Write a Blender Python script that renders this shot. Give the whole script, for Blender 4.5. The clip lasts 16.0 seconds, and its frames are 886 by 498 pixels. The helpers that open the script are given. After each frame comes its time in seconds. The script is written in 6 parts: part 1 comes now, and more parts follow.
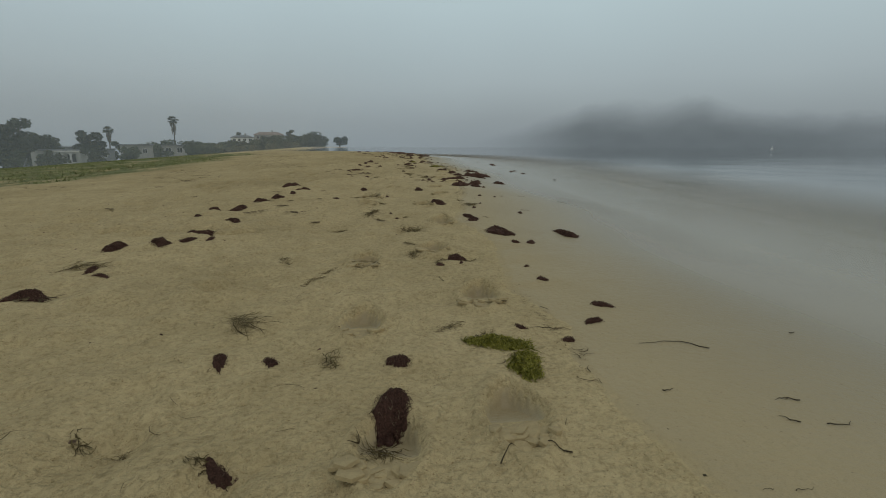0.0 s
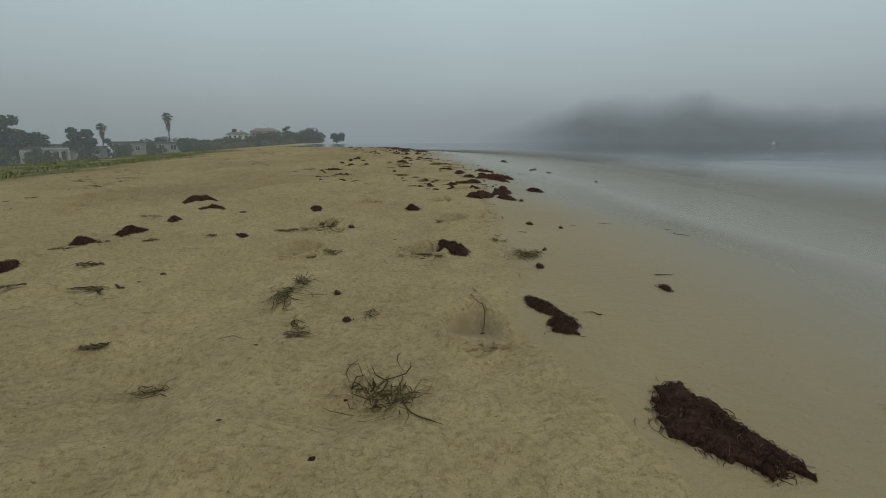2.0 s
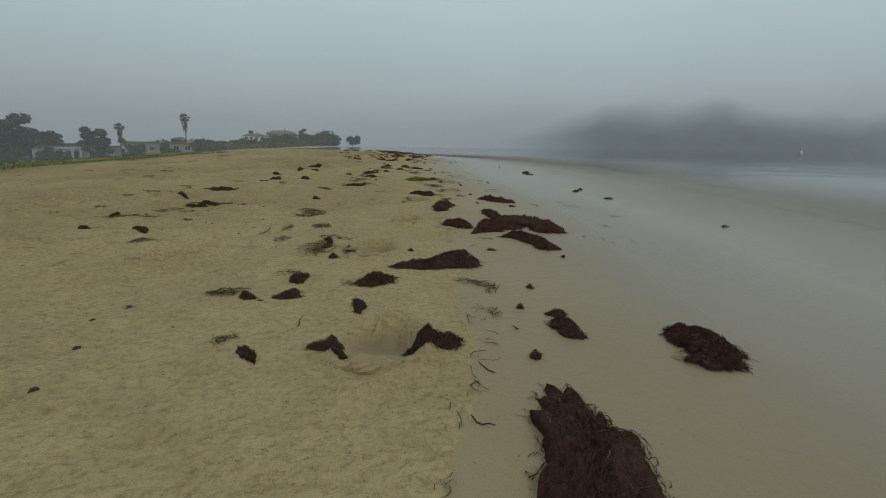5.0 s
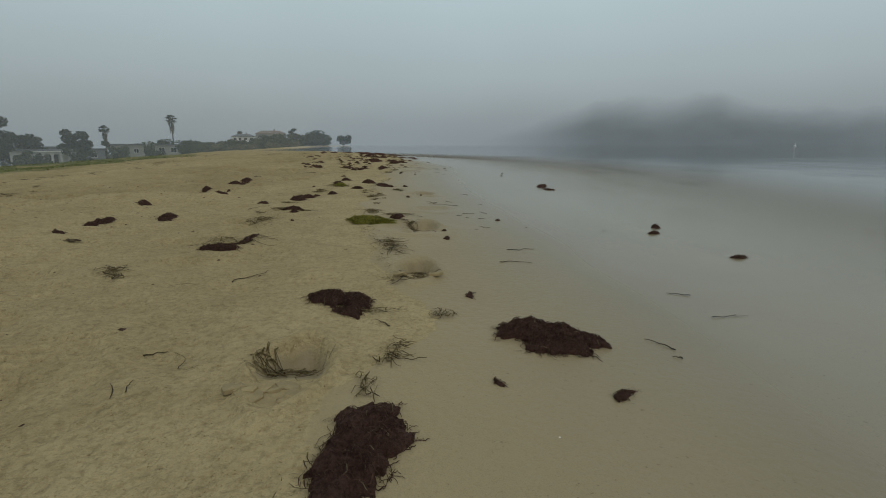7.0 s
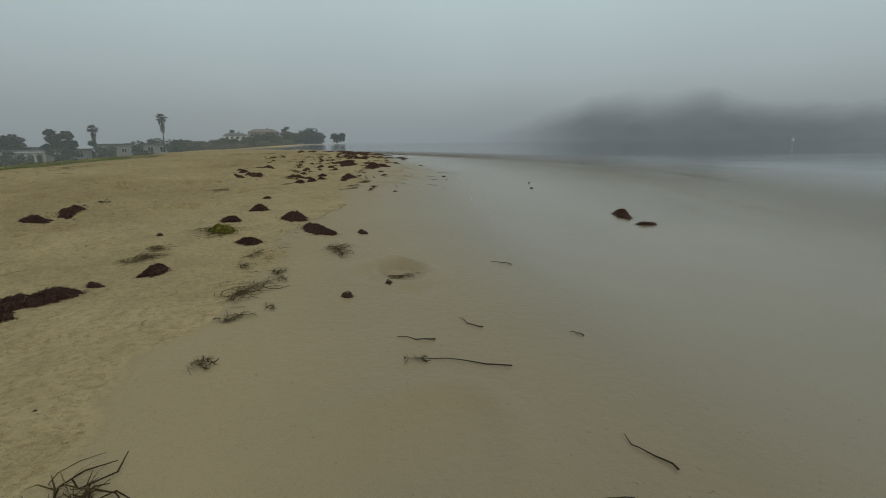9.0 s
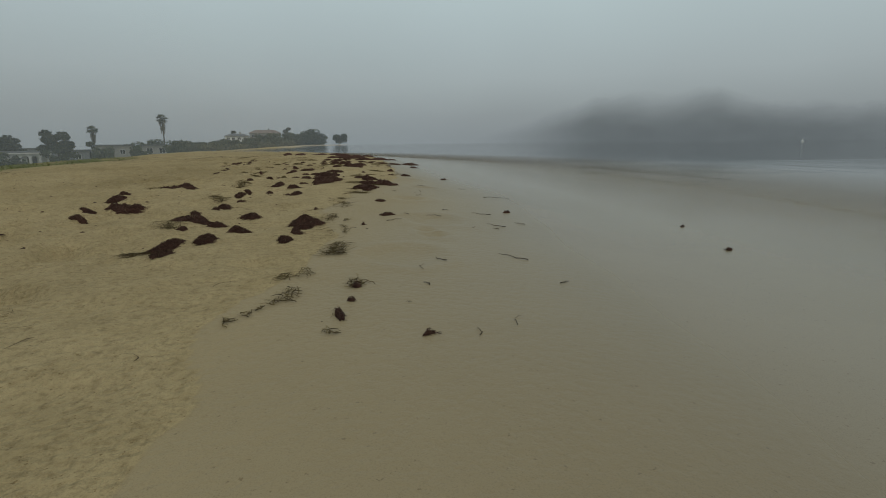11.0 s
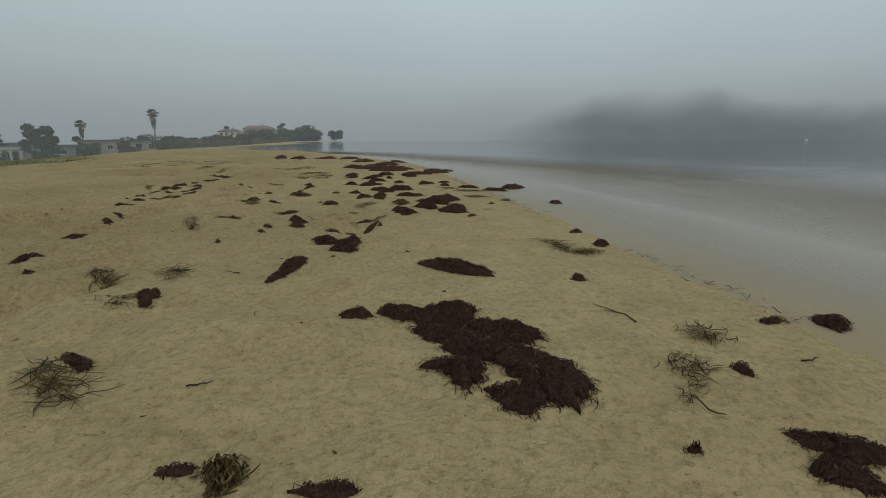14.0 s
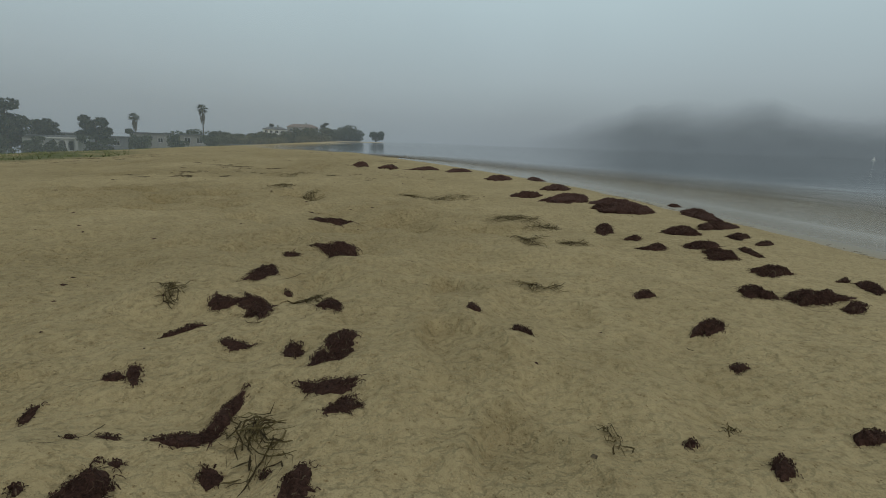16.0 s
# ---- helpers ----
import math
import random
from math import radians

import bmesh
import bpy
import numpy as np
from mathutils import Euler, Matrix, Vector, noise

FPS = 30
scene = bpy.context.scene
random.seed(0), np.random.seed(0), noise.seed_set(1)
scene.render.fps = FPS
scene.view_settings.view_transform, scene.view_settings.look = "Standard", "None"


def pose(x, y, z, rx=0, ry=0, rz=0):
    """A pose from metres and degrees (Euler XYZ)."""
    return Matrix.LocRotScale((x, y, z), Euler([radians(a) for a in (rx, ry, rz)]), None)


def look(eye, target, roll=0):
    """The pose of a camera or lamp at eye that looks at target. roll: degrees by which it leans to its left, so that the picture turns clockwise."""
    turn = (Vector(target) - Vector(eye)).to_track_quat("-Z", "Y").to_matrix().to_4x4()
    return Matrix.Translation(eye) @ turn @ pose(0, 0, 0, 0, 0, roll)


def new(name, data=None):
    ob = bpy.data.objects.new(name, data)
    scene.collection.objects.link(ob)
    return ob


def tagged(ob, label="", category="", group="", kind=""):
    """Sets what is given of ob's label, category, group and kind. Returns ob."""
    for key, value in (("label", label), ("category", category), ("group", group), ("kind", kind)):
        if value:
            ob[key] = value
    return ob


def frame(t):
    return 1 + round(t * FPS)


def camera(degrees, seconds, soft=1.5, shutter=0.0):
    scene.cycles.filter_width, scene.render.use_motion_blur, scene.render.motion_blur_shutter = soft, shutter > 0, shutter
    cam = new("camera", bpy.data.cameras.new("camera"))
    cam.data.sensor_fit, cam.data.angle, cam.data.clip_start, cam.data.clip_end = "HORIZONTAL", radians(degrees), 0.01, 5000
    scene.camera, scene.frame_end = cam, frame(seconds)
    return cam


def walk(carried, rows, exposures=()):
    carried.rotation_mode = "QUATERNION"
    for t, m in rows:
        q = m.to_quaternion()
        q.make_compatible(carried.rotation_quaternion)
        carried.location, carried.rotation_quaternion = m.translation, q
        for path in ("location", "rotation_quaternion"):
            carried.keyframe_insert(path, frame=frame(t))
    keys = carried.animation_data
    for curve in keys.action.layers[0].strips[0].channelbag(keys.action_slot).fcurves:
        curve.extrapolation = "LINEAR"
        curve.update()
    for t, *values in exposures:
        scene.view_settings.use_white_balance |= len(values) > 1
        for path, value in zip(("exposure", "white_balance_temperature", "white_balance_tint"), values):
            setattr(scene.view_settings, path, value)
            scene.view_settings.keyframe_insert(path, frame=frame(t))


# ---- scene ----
# ---------------------------------------------------------------- camera
LENS = 82.63
cam = camera(LENS, 16.0, soft=1.0, shutter=0.0)
ROWS = [
    (0, 0.004, 0.001, 0.603, -7.60, -11.46, 0.24),
    (0.5, 0.050, 0.586, 0.607, -6.50, -11.67, 0.67),
    (1, 0.104, 1.228, 0.582, -5.66, -11.69, 0.85),
    (1.2, 0.123, 1.481, 0.571, -5.70, -11.70, 0.73),
    (1.5, 0.151, 1.835, 0.556, -6.11, -11.73, 0.71),
    (2, 0.244, 2.521, 0.538, -7.79, -11.90, -0.02),
    (2.5, 0.372, 3.129, 0.545, -7.55, -11.77, 0.19),
    (3, 0.499, 3.792, 0.572, -6.97, -11.64, 0.39),
    (3.2, 0.544, 4.022, 0.585, -6.79, -11.49, 0.47),
    (5.3, 1.178, 6.662, 0.505, -6.08, -11.43, 0.76),
    (5.5, 1.223, 6.915, 0.514, -6.52, -11.54, 0.41),
    (6, 1.334, 7.568, 0.545, -6.53, -11.66, 0.35),
    (6.5, 1.420, 8.206, 0.570, -6.35, -11.67, 0.09),
    (7, 1.498, 8.910, 0.587, -6.83, -11.63, 0.01),
    (7.2, 1.527, 9.174, 0.594, -6.95, -11.67, -0.19),
    (7.5, 1.563, 9.548, 0.595, -7.20, -11.64, 0.07),
    (8, 1.638, 10.289, 0.601, -7.25, -11.87, -0.18),
    (8.5, 1.704, 10.979, 0.583, -7.26, -11.92, -0.22),
    (9, 1.806, 11.780, 0.580, -7.29, -11.95, -0.48),
    (9.2, 1.837, 12.086, 0.598, -7.66, -12.16, -0.94),
    (11.3, 1.856, 15.319, 0.579, -6.93, -11.82, -0.43),
    (11.5, 1.882, 15.636, 0.577, -6.78, -11.91, -0.54),
    (12, 1.894, 16.418, 0.580, -6.70, -12.01, -0.81),
    (12.5, 1.779, 17.109, 0.588, -7.66, -12.01, -0.57),
    (13, 1.568, 17.895, 0.604, -7.35, -12.29, -0.56),
    (13.5, 1.362, 18.614, 0.614, -7.23, -12.03, 0.06),
    (14, 1.113, 19.383, 0.647, -7.65, -12.17, -0.10),
    (14.5, 0.839, 20.166, 0.695, -7.98, -12.12, 0.09),
    (15, 0.544, 21.008, 0.725, -6.92, -12.04, 0.95),
    (15.5, 0.232, 21.741, 0.696, -5.25, -11.95, 2.01),
    (16, -0.080, 22.449, 0.672, -3.82, -11.77, 2.00),
]
walk(cam, [(t, look((x, y, z), (x - math.sin(radians(yw)) * math.cos(radians(pt)), y + math.cos(radians(yw)) * math.cos(radians(pt)), z + math.sin(radians(pt))), rl))
           for t, x, y, z, yw, pt, rl in ROWS],
     exposures=[(0, 0.0, 6500, 10), (6, 0.0, 6450, 10), (8.5, 0.0, 6600, 10), (9.5, 0.0, 6620, 10), (11.5, -0.07, 6680, 10.5), (13.2, -0.07, 6650, 10.5), (14, 0.05, 6600, 10.5), (15, 0.04, 6500, 10), (16, 0.0, 6400, 9.5)])

# ---------------------------------------------------------------- world, sun
SUN_EL, SUN_AZ = radians(48), radians(150)
world = bpy.data.worlds.new("overcast_sky")
scene.world = world
world.use_nodes = True
wn, wl = world.node_tree.nodes, world.node_tree.links
wn.clear()
w_out = wn.new("ShaderNodeOutputWorld")
w_bg = wn.new("ShaderNodeBackground")
w_sky = wn.new("ShaderNodeTexSky")
w_sky.sky_type = "NISHITA"
w_sky.sun_disc = False
w_sky.sun_elevation, w_sky.sun_rotation = SUN_EL, SUN_AZ
w_sky.dust_density, w_sky.air_density = 4.0, 1.5
w_co = wn.new("ShaderNodeTexCoord")
w_sep = wn.new("ShaderNodeSeparateXYZ")
w_ramp = wn.new("ShaderNodeValToRGB")
w_noise = wn.new("ShaderNodeTexNoise")
w_noise.inputs["Scale"].default_value = 1.6
w_noise.inputs["Detail"].default_value = 3
w_add = wn.new("ShaderNodeMath")
w_add.operation = "MULTIPLY_ADD"
w_add.inputs[1].default_value = 0.12
w_off = wn.new("ShaderNodeMath")
w_off.operation = "SUBTRACT"
w_off.inputs[1].default_value = 0.06
cr = w_ramp.color_ramp
cr.elements[0].position, cr.elements[0].color = 0.0, (0.25, 0.292, 0.314, 1)
cr.elements[1].position, cr.elements[1].color = 1.0, (0.44, 0.49, 0.50, 1)
for pos, col in ((0.05, (0.275, 0.322, 0.345)), (0.12, (0.355, 0.42, 0.445)), (0.26, (0.45, 0.555, 0.58)), (0.5, (0.44, 0.515, 0.53))):
    e = cr.elements.new(pos)
    e.color = (*col, 1)
w_scale = wn.new("ShaderNodeMix")
w_scale.data_type = "RGBA"
w_scale.blend_type = "MULTIPLY"
w_scale.inputs[0].default_value = 1.0
w_scale.inputs[7].default_value = (0.1, 0.1, 0.1, 1)
w_mix = wn.new("ShaderNodeMix")
w_mix.data_type = "RGBA"
w_mix.inputs[0].default_value = 0.92
wl.new(w_co.outputs["Generated"], w_sep.inputs[0])
wl.new(w_co.outputs["Generated"], w_noise.inputs["Vector"])
wl.new(w_noise.outputs[0], w_add.inputs[0])
wl.new(w_sep.outputs[2], w_add.inputs[2])
wl.new(w_add.outputs[0], w_off.inputs[0])
wl.new(w_off.outputs[0], w_ramp.inputs[0])
wl.new(w_sky.outputs[0], w_scale.inputs[6])
wl.new(w_scale.outputs[2], w_mix.inputs[6])
wl.new(w_ramp.outputs[0], w_mix.inputs[7])
wl.new(w_mix.outputs[2], w_bg.inputs[0])
w_bg.inputs[1].default_value = 1.0
wl.new(w_bg.outputs[0], w_out.inputs[0])
sun = new("sun", bpy.data.lights.new("sun", "SUN"))
sun.data.energy, sun.data.angle, sun.data.color = 0.3, radians(40), (1.0, 0.96, 0.9)
sun.matrix_world = look((0, 0, 60), (-math.sin(SUN_AZ) * 10, -math.cos(SUN_AZ) * 10, 60 - 10 * math.tan(SUN_EL)))

# ---------------------------------------------------------------- lie of the land
SEA = -0.04
# edge of the wet film of water on the sand, land to the left
FILM = np.array([(1.2, -400), (1.3, -30), (1.5, 0), (1.9, 4.7), (1.92, 6), (2.12, 8), (2.32, 10), (2.36, 12.4), (2.42, 14), (2.5, 16), (2.72, 18), (2.66, 19.6), (2.5, 21), (2.42, 22.5), (2.3, 24), (2.2, 26), (2.1, 28), (1.75, 30), (0.9, 34),
                 (-1.9, 43.7), (-6.8, 47), (-11.5, 54), (-14, 66), (-16, 90), (-17.5, 146), (-24, 160), (-30, 230), (-24, 300), (-20, 385), (-45, 402), (-90, 412), (-4500, 500)], float)


def step(a, b, v):
    u = np.clip((v - a) / (b - a), 0, 1)
    return u * u * (3 - 2 * u)


def inland(x, y):
    """Metres inland of the film's edge, negative towards the sea."""
    x, y = np.asarray(x, float), np.asarray(y, float)
    best = np.full(x.shape, 1e9)
    cross = np.zeros(x.shape, int)
    for (ax, ay), (bx, by) in zip(FILM[:-1], FILM[1:]):
        dx, dy = bx - ax, by - ay
        u = np.clip(((x - ax) * dx + (y - ay) * dy) / (dx * dx + dy * dy), 0, 1)
        best = np.minimum(best, np.hypot(x - ax - u * dx, y - ay - u * dy))
        hit = ((ay > y) != (by > y)) & (x < ax + (y - ay) / (dy + 1e-12) * dx)
        cross += hit
    return np.where(cross % 2 == 1, best, -best)


def tide(y):
    """Level of the thin water along the beach: the film lies a little higher where the shore turns."""
    return np.interp(y, [-6, 0, 5, 9, 12, 14.5, 18, 21, 25, 45], [-0.14, -0.11, -0.06, -0.02, 0.03, 0.08, 0.12, 0.15, 0.17, 0.05])


def crest(y):
    """Level of the flat top of the beach."""
    return np.interp(y, [-6, 0, 1.6, 2.6, 3.6, 4.5, 5.5, 8, 13, 17.5, 20, 25, 27, 43], [-0.08, -0.05, -0.03, 0.03, 0.06, 0.095, 0.12, 0.105, 0.155, 0.235, 0.268, 0.29, 0.29, 0.231])


def shelf(x, y, s=None):
    """Height of the beach and of the land behind it."""
    x, y = np.asarray(x, float), np.asarray(y, float)
    s = inland(x, y) if s is None else s
    low = tide(y)
    t = step(-0.9, 0.75 + 0.3 * step(14.5, 20, y), s)
    z = np.where(s > -0.9, (low - 0.005) * (1 - t) + crest(y) * t, low - 0.005 + 0.05 * np.maximum(s + 0.9, -60))
    side = np.clip(s - 1.1 - 1.1 * step(14.5, 20, y), 0, 700)
    knoll = 3.8 * np.exp(-((x + 76) / 34) ** 2 - ((y - 338) / 26) ** 2)
    hollow = 0.03 * np.clip(side - 3, 0, 8) * step(60, 22, side)
    return z - 0.03 * side + 0.015 * np.clip(side, 0, 2.5) - 0.02 * np.clip(side - 8, 0, None) - hollow + knoll


def land(x, y, s=None):
    """Height of the sand without its small relief: the shelf, falling away to the hollow behind the beach."""
    x, y = np.asarray(x, float), np.asarray(y, float)
    z = shelf(x, y, s)
    low = 0.31 - 0.075 * np.clip(-x - 0.12 * (y - 10) - 3.4, 0, None)
    return np.where(y > -5, np.minimum(z, low), z)


def swash(y):
    """Where the last wave stopped: the line between smooth damp sand and the drier beach."""
    return np.interp(y, [-400, 1.6, 4.0, 4.45, 4.84, 5.74, 7.5, 9.8, 10.2, 11.4, 12.8, 13.0, 14.0, 14.8, 15.1, 15.9, 16.3, 16.9, 17.3, 17.6, 17.8, 18.1, 18.5, 19.5, 21, 23, 26, 28, 31, 38],
                     [0.1, 0.62, 0.64, 0.79, 0.79, 0.98, 1.31, 1.41, 1.6, 1.43, 1.28, 1.42, 1.37, 1.5, 1.6, 1.46, 1.58, 1.65, 1.54, 1.51, 1.6, 1.56, 1.63, 1.95, 2.05, 2.0, 1.85, 1.75, 1.3, -0.6])

# ---------------------------------------------------------------- materials
def material(name, rough=0.8, spec=0.3):
    m = bpy.data.materials.new(name)
    m.use_nodes = True
    n, l = m.node_tree.nodes, m.node_tree.links
    b = n["Principled BSDF"]
    b.inputs["Roughness"].default_value = rough
    b.inputs["Specular IOR Level"].default_value = spec
    return m, n, l, b


def noise_node(n, l, vec, scale, detail=6, rough=0.6):
    t = n.new("ShaderNodeTexNoise")
    t.inputs["Scale"].default_value, t.inputs["Detail"].default_value, t.inputs["Roughness"].default_value = scale, detail, rough
    l.new(vec, t.inputs["Vector"])
    return t.outputs[0]


def ramp(n, l, fac, stops):
    r = n.new("ShaderNodeValToRGB")
    els = r.color_ramp.elements
    while len(els) < len(stops):
        els.new(0.5)
    for e, (p, c) in zip(els, stops):
        e.position, e.color = p, (*c, 1) if len(c) == 3 else c
    l.new(fac, r.inputs[0])
    return r.outputs[0]


def blend(n, l, fac, a, b, mode="MIX"):
    m = n.new("ShaderNodeMix")
    m.data_type, m.blend_type = "RGBA", mode
    for sock, v in ((m.inputs[0], fac), (m.inputs[6], a), (m.inputs[7], b)):
        if isinstance(v, (int, float)):
            sock.default_value = v
        elif isinstance(v, tuple):
            sock.default_value = (*v, 1)
        else:
            l.new(v, sock)
    return m.outputs[2]


def maths(n, l, op, a, b=0.0, c=0.0):
    m = n.new("ShaderNodeMath")
    m.operation = op
    for sock, v in zip(m.inputs, (a, b, c)):
        if isinstance(v, (int, float)):
            sock.default_value = v
        else:
            l.new(v, sock)
    return m.outputs[0]


def bumped(n, l, b, height, strength, distance):
    k = n.new("ShaderNodeBump")
    k.inputs["Strength"].default_value, k.inputs["Distance"].default_value = strength, distance
    l.new(height, k.inputs["Height"])
    l.new(k.outputs[0], b.inputs["Normal"])
    return k


def plain(name, colour, rough=0.8, var=0.25, scale=8.0, bump=0.3, dist=0.01):
    """A matt surface with grain at two scales and a per-piece shift."""
    m, n, l, b = material(name, rough)
    co = n.new("ShaderNodeTexCoord").outputs["Object"]
    fine, broad = noise_node(n, l, co, scale * 6, 4), noise_node(n, l, co, scale, 3)
    info = n.new("ShaderNodeObjectInfo").outputs["Random"]
    dark, light = tuple(c * (1 - var) for c in colour), tuple(min(1, c * (1 + var)) for c in colour)
    base = ramp(n, l, broad, ((0.3, dark), (0.7, light)))
    grain = ramp(n, l, fine, ((0.3, (1 - var,) * 3), (0.7, (1 + var * 0.3,) * 3)))
    tint = ramp(n, l, info, ((0.0, (0.88,) * 3), (1.0, (1.06, 1.04, 1.0))))
    l.new(blend(n, l, 1.0, blend(n, l, 1.0, base, grain, "MULTIPLY"), tint, "MULTIPLY"), b.inputs["Base Color"])
    bumped(n, l, b, fine, bump, dist)
    return m


def sand_material():
    m, n, l, b = material("beach_sand", 0.9, 0.25)
    geo = n.new("ShaderNodeNewGeometry").outputs["Position"]
    wet = n.new("ShaderNodeAttribute")
    wet.attribute_name = "wet"
    wet_and_shade = wet.outputs["Fac"]
    scuff = n.new("ShaderNodeAttribute")
    scuff.attribute_name = "scuff"
    grain, fine = noise_node(n, l, geo, 420, 3, 0.7), noise_node(n, l, geo, 55, 6, 0.7)
    mid, broad = noise_node(n, l, geo, 9, 6, 0.62), noise_node(n, l, geo, 0.9, 5, 0.6)
    dry = ramp(n, l, broad, ((0.3, (0.42, 0.324, 0.169)), (0.7, (0.5, 0.388, 0.211))))
    dry = blend(n, l, 1.0, dry, ramp(n, l, mid, ((0.25, (0.86, 0.85, 0.82)), (0.6, (1.04, 1.04, 1.04)))), "MULTIPLY")
    dry = blend(n, l, 1.0, dry, ramp(n, l, fine, ((0.3, (0.70, 0.68, 0.64)), (0.52, (1.06, 1.06, 1.06)))), "MULTIPLY")
    dry = blend(n, l, 1.0, dry, ramp(n, l, grain, ((0.28, (0.78, 0.77, 0.75)), (0.5, (1.02, 1.02, 1.02)))), "MULTIPLY")
    speck = ramp(n, l, noise_node(n, l, geo, 130, 2, 0.6), ((0.645, (1.0,) * 3), (0.72, (0.58, 0.53, 0.47))))
    dry = blend(n, l, 1.0, dry, speck, "MULTIPLY")
    # trodden sand: coarser and dirtier, with the shade among its crumbs painted in
    dry = blend(n, l, scuff.outputs["Fac"], dry, blend(n, l, 1.0, dry, (0.93, 0.925, 0.91), "MULTIPLY"))
    # damp sand is smoother, a little darker and greyer
    damp = ramp(n, l, broad, ((0.3, (0.362, 0.281, 0.152)), (0.7, (0.405, 0.318, 0.178))))
    damp = blend(n, l, 1.0, damp, ramp(n, l, grain, ((0.3, (0.80, 0.79, 0.77)), (0.5, (1.02, 1.02, 1.02)))), "MULTIPLY")
    damp = blend(n, l, 1.0, damp, ramp(n, l, noise_node(n, l, geo, 95, 2, 0.6), ((0.675, (1.0,) * 3), (0.75, (0.66, 0.62, 0.58)))), "MULTIPLY")
    ragged = maths(n, l, "MULTIPLY_ADD", mid, 0.3, maths(n, l, "SUBTRACT", wet_and_shade, 0.15))
    dampf = ramp(n, l, ragged, ((0.24, (0, 0, 0)), (0.36, (1, 1, 1))))
    col = blend(n, l, dampf, dry, damp)
    # darkens soaked sand, and print hollows whose shade rides on the wetness
    soaked = ramp(n, l, wet_and_shade, ((0.44, (0, 0, 0)), (0.80, (1, 1, 1))))
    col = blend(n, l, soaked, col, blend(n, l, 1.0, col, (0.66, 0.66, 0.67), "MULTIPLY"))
    l.new(col, b.inputs["Base Color"])
    l.new(ramp(n, l, wet_and_shade, ((0.0, (0.95,) * 3), (0.35, (0.8,) * 3), (0.6, (0.46,) * 3), (0.84, (0.26,) * 3), (1.0, (0.18,) * 3))), b.inputs["Roughness"])
    l.new(ramp(n, l, wet_and_shade, ((0.3, (0.15,) * 3), (0.85, (0.42,) * 3))), b.inputs["Specular IOR Level"])
    turf = n.new("ShaderNodeAttribute")
    turf.attribute_name = "turf"
    patch = maths(n, l, "MULTIPLY", turf.outputs["Fac"], ramp(n, l, noise_node(n, l, geo, 0.7, 5, 0.7), ((0.36, (0.1,) * 3), (0.52, (1,) * 3))))
    l.new(blend(n, l, patch, col, ramp(n, l, noise_node(n, l, geo, 3.0, 5, 0.7), ((0.3, (0.105, 0.12, 0.05)), (0.7, (0.215, 0.215, 0.10))))), b.inputs["Base Color"])
    pock = ramp(n, l, noise_node(n, l, geo, 44, 3, 0.55), ((0.38, (0,) * 3), (0.56, (1,) * 3)))
    crumb = noise_node(n, l, geo, 26, 5, 0.75)
    h = maths(n, l, "MULTIPLY_ADD", crumb, 0.75, maths(n, l, "MULTIPLY_ADD", pock, 0.75, maths(n, l, "MULTIPLY", fine, 0.5)))
    h = maths(n, l, "ADD", h, maths(n, l, "MULTIPLY_ADD", grain, 0.10, maths(n, l, "MULTIPLY", mid, 0.8)))
    k = bumped(n, l, b, h, 0.6, 0.021)
    rougher = maths(n, l, "MULTIPLY_ADD", scuff.outputs["Fac"], 0.12, 0.64)
    l.new(maths(n, l, "MULTIPLY", rougher, ramp(n, l, wet_and_shade, ((0.1, (1,) * 3), (0.5, (0.35,) * 3), (0.85, (0.05,) * 3), (1.0, (0.02,) * 3)))), k.inputs["Strength"])
    return m


